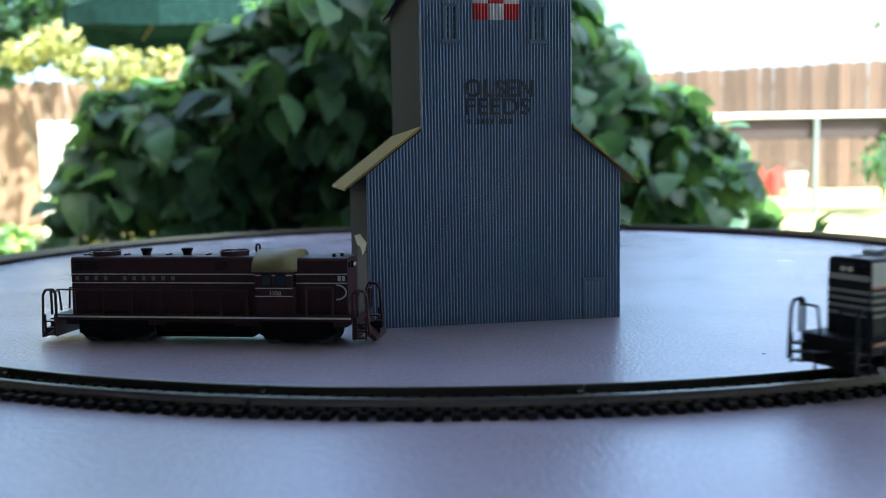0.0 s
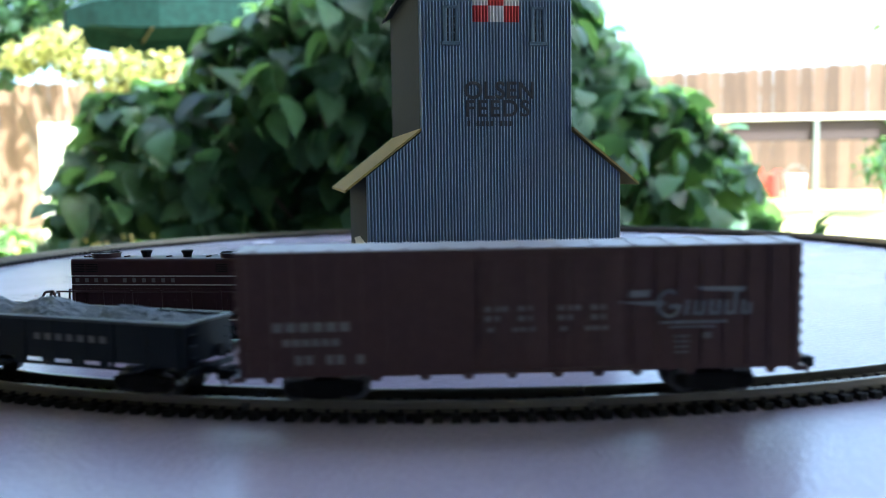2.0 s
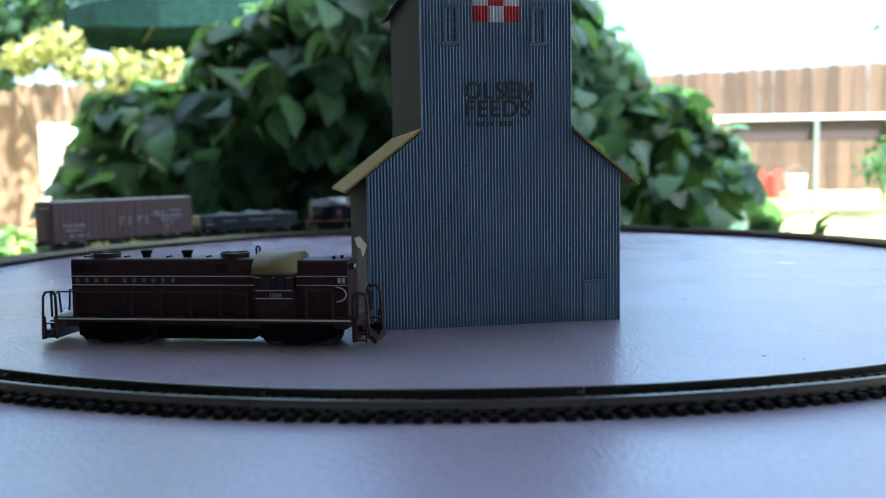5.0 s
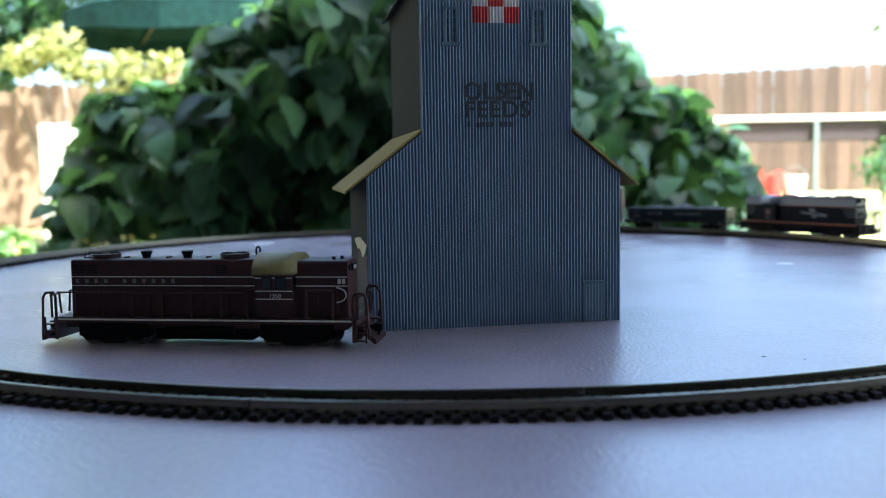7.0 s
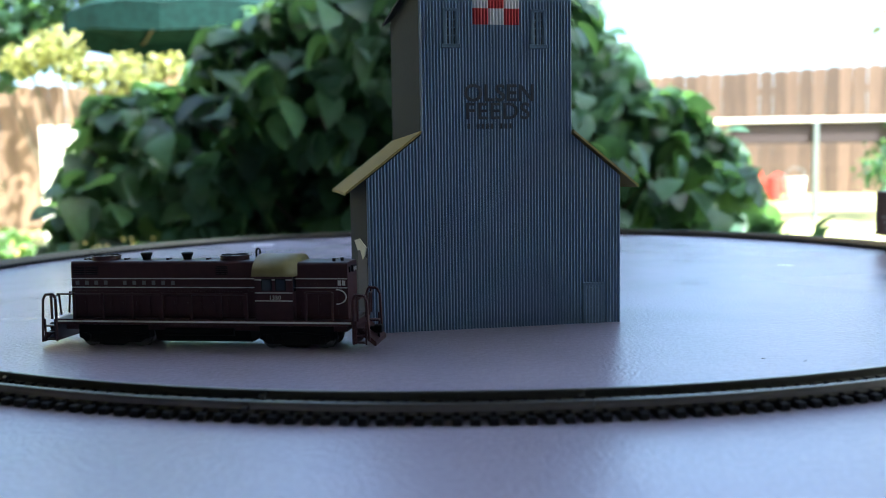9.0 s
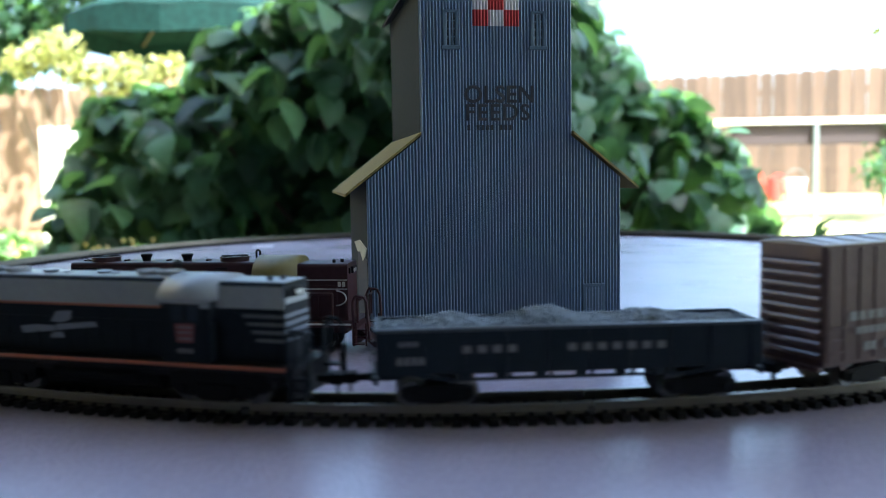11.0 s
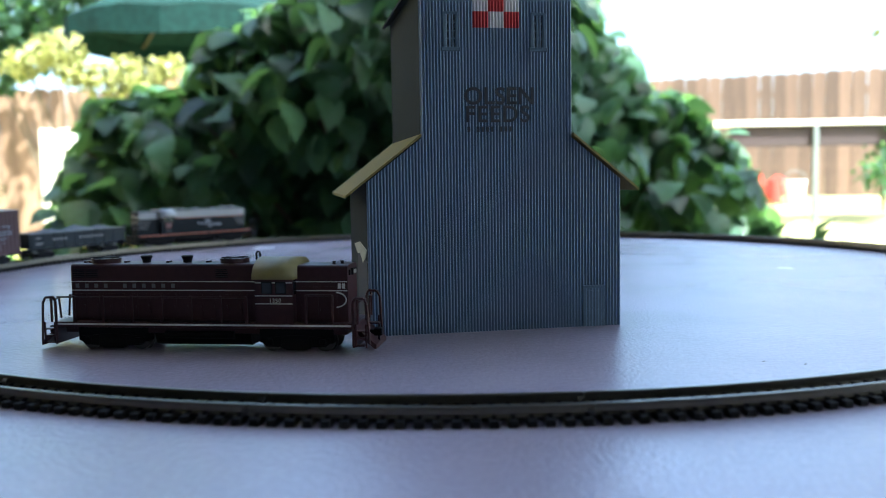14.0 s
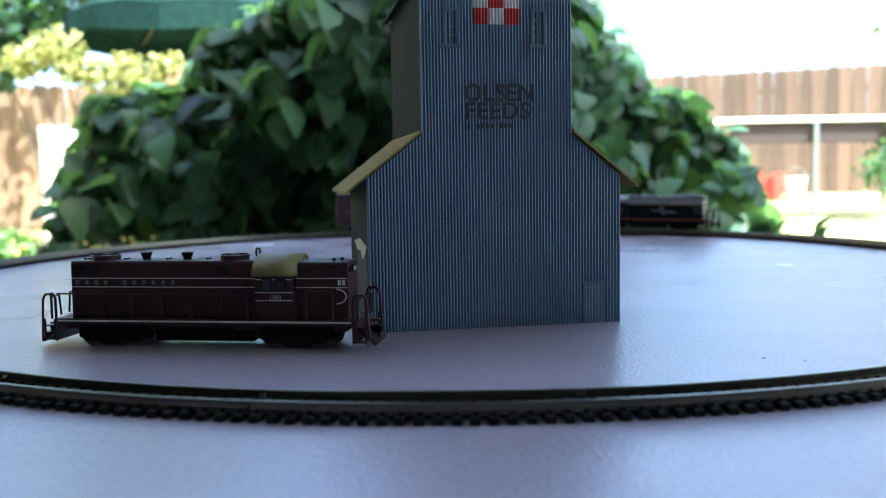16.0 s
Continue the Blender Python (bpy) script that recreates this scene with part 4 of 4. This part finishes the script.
def stems(parent, x0, y0, z0, tips, r=0.012):
    for tx, ty, tz in tips:
        bm = B()
        pts = []
        for i in range(6):
            u = i / 5
            pts.append((x0 + (tx - x0) * u ** 1.3, y0 + (ty - y0) * u, z0 + (tz - z0) * u + 0.05 * math.sin(3 * u)))
        for i in range(5):
            cyl(bm, pts[i], pts[i + 1], r * (1 - 0.15 * i), r * (1 - 0.15 * (i + 1)), n=7, k=1)
        part("stem", bm, M_STEM, parent)


def lerp_outline(pts, x):
    for (a, b), (c, d) in zip(pts, pts[1:]):
        if a <= x <= c:
            return b + (d - b) * (x - a) / (c - a)
    return -1.0


def big_shrub():
    """The broad-leaved shrub behind the table."""
    rng = random.Random(11)
    s = new("broadleaf_shrub")
    s.location = (0, 2.0, -0.74)
    inv = Matrix.Translation((0, -2.0, 0.74))
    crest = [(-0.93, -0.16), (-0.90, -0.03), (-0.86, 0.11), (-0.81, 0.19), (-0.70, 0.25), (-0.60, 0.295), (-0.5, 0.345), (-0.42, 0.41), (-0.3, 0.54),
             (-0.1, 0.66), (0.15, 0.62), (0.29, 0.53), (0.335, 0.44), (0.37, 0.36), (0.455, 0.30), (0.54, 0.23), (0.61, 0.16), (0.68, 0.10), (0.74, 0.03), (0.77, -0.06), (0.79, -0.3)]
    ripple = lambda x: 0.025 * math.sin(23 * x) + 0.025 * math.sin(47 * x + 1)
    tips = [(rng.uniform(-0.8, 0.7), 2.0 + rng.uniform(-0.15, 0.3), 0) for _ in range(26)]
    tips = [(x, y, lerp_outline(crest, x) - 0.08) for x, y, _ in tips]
    stems(s, 0.0, 0.0, 0.0, [(inv @ Vector(t))[:] for t in tips])
    near, rest = [], []
    n = 0
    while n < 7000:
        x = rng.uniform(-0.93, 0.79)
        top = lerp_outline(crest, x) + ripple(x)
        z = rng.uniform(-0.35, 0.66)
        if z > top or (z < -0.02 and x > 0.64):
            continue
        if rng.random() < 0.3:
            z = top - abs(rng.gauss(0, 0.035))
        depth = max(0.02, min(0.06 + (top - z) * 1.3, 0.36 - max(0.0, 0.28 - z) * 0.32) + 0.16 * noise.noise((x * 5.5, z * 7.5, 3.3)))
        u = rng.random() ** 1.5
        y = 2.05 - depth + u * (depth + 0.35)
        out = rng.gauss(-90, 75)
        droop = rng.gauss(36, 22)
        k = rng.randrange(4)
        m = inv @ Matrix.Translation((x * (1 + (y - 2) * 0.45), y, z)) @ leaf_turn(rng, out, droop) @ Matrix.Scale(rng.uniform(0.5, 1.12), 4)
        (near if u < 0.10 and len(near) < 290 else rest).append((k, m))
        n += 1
    while n < 10000:
        # the far side of the shrub, which shuts out the yard
        x = rng.uniform(-0.9, 0.76)
        z = rng.uniform(-0.45, 0.62)
        if z > lerp_outline(crest, x) - 0.05 or (x < -0.5 and rng.random() < 0.65):
            continue
        y = rng.uniform(2.35, 2.75)
        rest.append((rng.randrange(4), inv @ Matrix.Translation((x * y / 2.0, y, 0.05 + (z - 0.05) * y / 2.0)) @ leaf_turn(rng, rng.uniform(0, 360), rng.gauss(45, 25)) @ Matrix.Scale(rng.uniform(0.9, 1.5), 4)))
        n += 1
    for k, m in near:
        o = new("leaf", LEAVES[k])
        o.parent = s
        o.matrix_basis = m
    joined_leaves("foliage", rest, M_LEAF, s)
    tagged(s, "dense shady shrub with broad dark green leaves", "shrub")


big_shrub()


def bush(x, y, z0, lobes, count, mat, label, seed, scale=0.7, bloom=0, name="shrub", petal=1.0):
    """A loose shrub: lobes are (x, y, z, radius) in the world."""
    rng = random.Random(seed)
    s = new(name)
    s.location = (x, y, z0)
    stems(s, 0, 0, 0, [(a - x, b - y, c - z0) for a, b, c, r in lobes], 0.015)
    mats = []
    vol = sum(l[3] ** 2 for l in lobes)
    for a, b, c, r in lobes:
        for _ in range(int(count * r * r / vol)):
            d = Vector((rng.gauss(0, 1), rng.gauss(0, 1), rng.gauss(0, 1))).normalized() * r * (0.25 + 1.0 * rng.random())
            d.z *= 0.8
            mats.append((rng.randrange(4), Matrix.Translation((a - x + d.x, b - y + d.y, c - z0 + d.z)) @ leaf_turn(rng, rng.uniform(0, 360), rng.gauss(35, 30)) @ Matrix.Scale(scale * rng.uniform(0.7, 1.3), 4)))
    joined_leaves("foliage", mats, mat, s)
    for _ in range(bloom):
        a, b, c, r = rng.choice(lobes)
        bm = B()
        p = Vector((a - x + rng.uniform(-r, r), b - y - r * 0.7, c - z0 + rng.uniform(-0.6, 1.0) * r))
        for i in range(6):
            q = p + Vector((0.007 * math.cos(i * 1.047), -0.003, 0.007 * math.sin(i * 1.047))) * petal
            bmesh.ops.create_icosphere(bm, subdivisions=1, radius=0.0045 * petal, matrix=Matrix.Translation(q))
        part("blossom", bm, M_BLOOM, s, "small pale yellow blossom")
    return tagged(s, label, "shrub")


bush(-1.75, 4.6, -0.70, [(-2.10, 4.4, 0.66, 0.09), (-1.93, 4.4, 0.72, 0.12), (-1.78, 4.4, 0.60, 0.10), (-1.62, 4.4, 0.58, 0.10), (-1.50, 4.4, 0.53, 0.10), (-1.28, 4.4, 0.50, 0.07), (-1.68, 4.5, 0.36, 0.12),
      (-1.58, 4.4, 0.63, 0.08), (-1.38, 4.4, 0.62, 0.08), (-1.18, 4.4, 0.60, 0.08)],
     2100, M_LEAF_SUN, "sunlit shrub, its yellow-green leaves lightened for the sun", 3, 0.42)
bush(-1.32, 2.75, -0.74, [(-1.38, 2.75, -0.20, 0.12), (-1.24, 2.7, -0.23, 0.11), (-1.1, 2.7, -0.27, 0.09), (-1.46, 2.8, -0.17, 0.09)], 420, M_LEAF_MID,
     "low bright green plant with pale yellow blossoms", 5, 0.6, 30, "flowering_plant")
bush(-0.60, 1.56, -0.74, [(-0.660, 1.56, -0.105, 0.026), (-0.625, 1.56, -0.090, 0.028), (-0.578, 1.56, -0.085, 0.034), (-0.548, 1.56, -0.080, 0.030)], 70, M_LEAF_MID,
     "low bright green plant with pale yellow blossoms", 6, 0.25, 26, "flowering_plant", 0.4)
bush(-2.9, 6.6, -0.6, [(-3.15, 6.6, 1.25, 0.36), (-2.6, 6.6, 1.5, 0.4), (-2.0, 6.9, 1.5, 0.4), (-3.35, 6.5, 0.98, 0.26), (-2.9, 6.7, 1.0, 0.16), (-3.5, 6.7, 1.3, 0.3)], 2500, M_LEAF, "dark leafy shrub behind the sunlit one", 8, 1.0)
bush(4.15, 8.1, -0.35, [(4.2, 8.1, 0.22, 0.18), (4.05, 8.0, 0.0, 0.2), (4.45, 8.2, 0.3, 0.2)], 260, M_LEAF, "small dark shrub beside the wooden bench", 9, 0.9)


# hedge outside the view, added to hold back sky light from the left
bush(-4.6, 5.2, -0.6, [(-4.4, 3.9, 1.4, 0.9), (-4.9, 5.3, 1.9, 1.1), (-5.4, 6.8, 2.0, 1.2), (-4.6, 4.6, 0.3, 0.8), (-5.2, 6.2, 0.4, 0.9)], 2200, M_LEAF, "tall dark hedge added out of view to block sky light", 31, 3.0, 0, "hedge")
bush(3.05, 5.0, -0.7, [(2.62, 5.0, 0.93, 0.13), (2.8, 5.0, 1.15, 0.2), (3.1, 5.0, 1.4, 0.3)], 260, M_LEAF_SUN, "slender young tree with sparse light leaves", 21, 0.7, 0, "young_tree")


def sprig(x, y, z, n, seed):
    rng = random.Random(seed)
    s = new("leafy_sprig")
    s.location = (x, y, -0.74)
    stems(s, 0, 0, 0, [(0, 0, z + 0.72)], 0.006)
    for i in range(n):
        o = new("leaf", LEAVES[i % 4])
        o.parent = s
        o.matrix_basis = Matrix.Translation((0, 0, z + 0.74 - 0.015 * i)) @ leaf_turn(rng, -90 + rng.uniform(-90, 90), rng.uniform(-88, -55)) @ Matrix.Scale(rng.uniform(0.55, 0.8), 4)
    tagged(s, "young green leafy sprig rising beside the table", "plant", "young sprigs")


sprig(0.602, 1.62, -0.066, 4, 1)
sprig(0.704, 1.62, -0.072, 3, 2)
sprig(0.625, 1.62, -0.085, 3, 5)


def board_fence(x0, x1, y, z1, turn, label, wood):
    f = new("board_fence")
    f.matrix_basis = pose(x0, y, rise(y), 0, 0, turn)
    h = z1 - rise(y)
    L = abs(x1 - x0)
    base = None
    rng = random.Random(int(L * 100))
    n = int(L / 0.15)
    for i in range(n):
        if base is None:
            bm = B()
            prism(bm, [(0, -0.05), (0.147, -0.05), (0.147, h - 0.02), (0.12, h), (0.028, h), (0, h - 0.03)], "y", -0.01, 0.01, k=1)
            base = part("fence_board", bm, wood, f)
        else:
            share("fence_board", base, f, pose(i * 0.15 + rng.uniform(-0.002, 0.002), rng.uniform(-0.006, 0.006), rng.uniform(-0.014, 0.006), 0, rng.uniform(-0.15, 0.15), 0))
    for z in (0.25, h - 0.3):
        bm = B()
        box(bm, 0, L, 0.012, 0.05, z, z + 0.09, k=1)
        part("fence_rail", bm, wood, f)
    for i in range(int(L / 2.4) + 1):
        bm = B()
        box(bm, i * 2.4, i * 2.4 + 0.09, 0.05, 0.14, -0.1, h - 0.1, k=1)
        part("fence_post", bm, wood, f)
    tagged(f, label, "fence")


board_fence(1.0, 9.0, 11.85, 1.25, -20.0, "tall weathered reddish board fence in full sun", M_FENCE)
board_fence(-7.3, -2.5, 7.1, 0.96, 21.0, "board fence behind the trees, wood lightened for full sun", M_FENCE_SUNLIT)


def old_trunk():
    t = new("tree")
    t.location = (-2.55, 8.05, rise(8.05))
    rng = random.Random(4)
    bm = B()
    rings = []
    for j in range(15):
        z = j * 0.12
        r0 = 0.20 - 0.004 * j
        ring = []
        for i in range(18):
            a = 2 * math.pi * i / 18
            r = r0 * (1 + 0.22 * noise.noise((math.cos(a) * 2, math.sin(a) * 2, z * 1.5)) + 0.08 * noise.noise((math.cos(a) * 7, math.sin(a) * 7, z * 5)))
            ring.append(bm.verts.new((r * math.cos(a), r * math.sin(a), z)))
        rings.append(ring)
    for p, q in zip(rings, rings[1:]):
        for i in range(18):
            bm.faces.new((p[i], p[(i + 1) % 18], q[(i + 1) % 18], q[i]))
    part("trunk", bm, M_BARK, t, "rough reddish brown bark", True)
    for tx, tz in ((-0.8, 3.3), (0.5, 3.5), (-0.1, 3.9)):
        bm = B()
        cyl(bm, (0, 0, 1.6), (tx, 0.2, tz), 0.1, 0.04, n=8, k=1)
        part("limb", bm, M_BARK, t)
    # extra limb, added with its clumps above the view to shade the dark shrub
    bm = B()
    tube(bm, [(0, 0, 1.65), (0.05, -0.8, 2.6), (0.05, -2.2, 3.3)], 0.05, 8, k=1)
    part("limb", bm, M_BARK, t)
    # crown sits above the view, where its shade dapples the left fence
    mats = []
    clumps = [(rng.gauss(-0.2, 0.75), rng.gauss(-0.1, 0.55), rng.uniform(2.5, 4.2)) for _ in range(26)]
    clumps += [(rng.gauss(0.05, 0.4), rng.gauss(-2.1, 0.3), rng.uniform(3.0, 3.7)) for _ in range(9)]
    for cx, cy, cz in clumps:
        for _ in range(28):
            p = Vector((rng.gauss(cx, 0.12), rng.gauss(cy, 0.12), rng.gauss(cz, 0.10)))
            mats.append((rng.randrange(4), Matrix.Translation(p) @ leaf_turn(rng, rng.uniform(0, 360), rng.gauss(30, 30)) @ Matrix.Scale(rng.uniform(0.9, 1.7), 4)))
    joined_leaves("crown", mats, M_LEAF, t)
    tagged(t, "tree with unseen crown placed to dapple the fence", "tree")


old_trunk()


# white box added to stand in for a strip blown out by sun
def bright_strip_box():
    s = new("bright_strip_box")
    s.location = (-2.29, 6.2, rise(6.2))
    base = None
    for i in range(7):
        if base is None:
            bm = B()
            box(bm, -0.58, -0.22, -0.012, 0.012, 0, 0.145, 0.004, k=1)
            base = part("wall_board", bm, M_SHEDWALL, s)
        else:
            share("wall_board", base, s, pose(0, 0, 0.15 * i))
    bm = B()
    box(bm, -0.58, -0.22, 0.02, 0.5, 0, 1.04, k=1)
    part("box_body", bm, M_SHEDWALL, s)
    tagged(s, "white board-sided box added for a sun-blown bright strip", "cabinet")


bright_strip_box()


def umbrella():
    u = new("patio_umbrella")
    u.location = (-1.40, 5.2, -0.765)
    bm = B()
    c = bm.verts.new((0, 0, 2.05))
    n = 8
    r1, r2, r3 = [], [], []
    for i in range(n * 3):
        a = 2 * math.pi * i / (n * 3)
        sag = 1 - 0.05 * (0.5 - 0.5 * math.cos(n * a))
        r1.append(bm.verts.new((0.35 * math.cos(a) * sag, 0.35 * math.sin(a) * sag, 1.95)))
        r2.append(bm.verts.new((0.80 * math.cos(a) * sag, 0.80 * math.sin(a) * sag, 1.70 + 0.03 * (1 - math.cos(n * a)) / 2)))
        r3.append(bm.verts.new((0.80 * math.cos(a) * sag, 0.80 * math.sin(a) * sag, 1.58 + 0.02 * math.sin(5 * a))))
    m = n * 3
    for i in range(m):
        j = (i + 1) % m
        bm.faces.new((c, r1[i], r1[j]))
        bm.faces.new((r1[i], r2[i], r2[j], r1[j]))
        bm.faces.new((r2[i], r3[i], r3[j], r2[j]))
    part("canopy", bm, M_TARP, u, "teal green canvas canopy with hanging valance")
    bm = B()
    cyl(bm, (0, 0, 0), (0, 0, 2.05), 0.02, n=12, k=1)
    part("pole", bm, M_STEM, u)
    for i in range(8):
        bm = B()
        a = 2 * math.pi * i / 8
        tube(bm, [(0, 0, 1.99), (0.34 * math.cos(a), 0.34 * math.sin(a), 1.93), (0.78 * math.cos(a), 0.78 * math.sin(a), 1.69)], 0.008, 5, k=1)
        part("rib", bm, M_STEM, u)
    bm = B()
    cyl(bm, (0, 0, 0.06), (0, 0, 0.22), 0.22, n=24, k=1)
    part("base", bm, M_GALV, u)
    tagged(u, "open teal green patio umbrella over the far corner", "umbrella")


umbrella()


def garden_bench():
    b = new("garden_bench")
    y = 8.0
    b.location = (2.5, y, rise(y))
    g = rise(y)
    for dy in (0.0, 0.16):
        bm = B()
        box(bm, 0, 2.6, dy, dy + 0.14, 0.47 - g, 0.51 - g, 0.006, k=1)
        part("seat_plank", bm, M_PLANK_SUNLIT, b, "plank toned pale for the sun on its top")
    bm = B()
    box(bm, 0.2, 2.6, 0.05, 0.10, 0.275 - g, 0.468 - g, 0.008, k=1)
    part("apron", bm, M_LUMBER, b, "red-brown lumber apron")
    for x in (0.95, 2.4):
        bm = B()
        box(bm, x, x + 0.045, 0.0, 0.045, -0.1, 0.465 - g, 0.004, k=1)
        part("leg", bm, M_GALV, b, "grey metal leg")
    tagged(b, "long wooden garden bench with pale top and red-brown apron", "bench")


garden_bench()


def garden_bits():
    b = new("bucket")
    y = 9.6
    b.location = (3.93, y, rise(y))
    bm = B()
    cyl(bm, (0, 0, 0), (0, 0, 0.24), 0.095, 0.12, n=24, k=1)
    cyl(bm, (0, 0, 0.225), (0, 0, 0.25), 0.128, n=24, k=1)
    part("pail", bm, M_WHITEPL, b)
    bm = B()
    tube(bm, [(0.12 * math.cos(radians(a)), -0.02, 0.24 + 0.12 * math.sin(radians(a))) for a in range(0, 181, 20)], 0.005, 6, k=1)
    part("handle", bm, M_GALV, b)
    tagged(b, "white plastic bucket standing on the lawn", "bucket")
    c = new("watering_can")
    c.location = (3.70, 9.6, rise(9.6))
    c.scale = (0.85, 0.85, 0.85)
    bm = B()
    cyl(bm, (0, 0, 0), (0, 0, 0.3), 0.1, 0.08, n=20, k=1)
    part("can_body", bm, M_REDPL, c)
    bm = B()
    tube(bm, [(-0.07, 0, 0.1), (-0.16, 0, 0.3), (-0.2, 0, 0.42)], 0.02, 8, k=1)
    part("spout", bm, M_REDPL, c)
    bm = B()
    tube(bm, [(0.08, 0, 0.06), (0.16, 0, 0.15), (0.15, 0, 0.3), (0.05, 0, 0.36), (-0.04, 0, 0.3)], 0.013, 8, k=1)
    part("handle", bm, M_REDPL, c)
    tagged(c, "red plastic watering can standing on the lawn", "watering can")


garden_bits()


# ---- what moves: the train runs clockwise round the ring, quicker along the back ----
def boxcar_angles(step):
    th, dt, out, n = -20.25, 0.005, [], int(round(step / 0.005))
    for i in range(int(round(16.0 / dt)) + 1):
        if i % n == 0:
            out.append((i * dt, th))
        r = radians(th)
        th -= dt * (37.404 - 4.547 * math.cos(r) + 0.094 * math.sin(r) + 1.713 * math.cos(2 * r) - 0.109 * math.sin(2 * r))
    return out


# the train's small lags and leads on that pace: seconds, degrees
DRIFT = [(0, -1.0), (0.4, -0.72), (0.6, -0.2), (0.8, 0.0), (1.2, 0.3), (1.6, 0.5), (2.4, 0.58), (3.9, 0.8), (4.2, 0.7), (5.3, 0.05), (6.4, -0.5), (6.8, -0.3), (7.2, 0),
         (8.0, -0.12), (8.4, -0.05), (8.8, 0.3), (9.3, 0.3), (11.4, 0.2), (12.2, 0.28), (13.4, 0.6), (14.0, 0.3), (14.5, 0.08), (15.0, 0.1), (16.0, 0.85)]


def drift(t):
    for (a, p), (b, q) in zip(DRIFT, DRIFT[1:]):
        if t <= b:
            u = (t - a) / (b - a)
            return p + (q - p) * u * u * (3 - 2 * u)
    return DRIFT[-1][1]


def on_ring(deg, inset):
    a = radians(deg)
    r = RADIUS - inset
    return pose(RING[0] + r * math.cos(a), RING[1] + r * math.sin(a), 0.004, 0, 0, deg + 90)


def motions():
    rows = boxcar_angles(0.1)
    for car, lead, inset in ((boxcar, 0.0, 0.0030), (hopper, -22.1, 0.0014), (engine, -43.0, 0.0016)):
        walk(car, [(t, on_ring(a + drift(t) + lead, inset)) for t, a in rows])


motions()
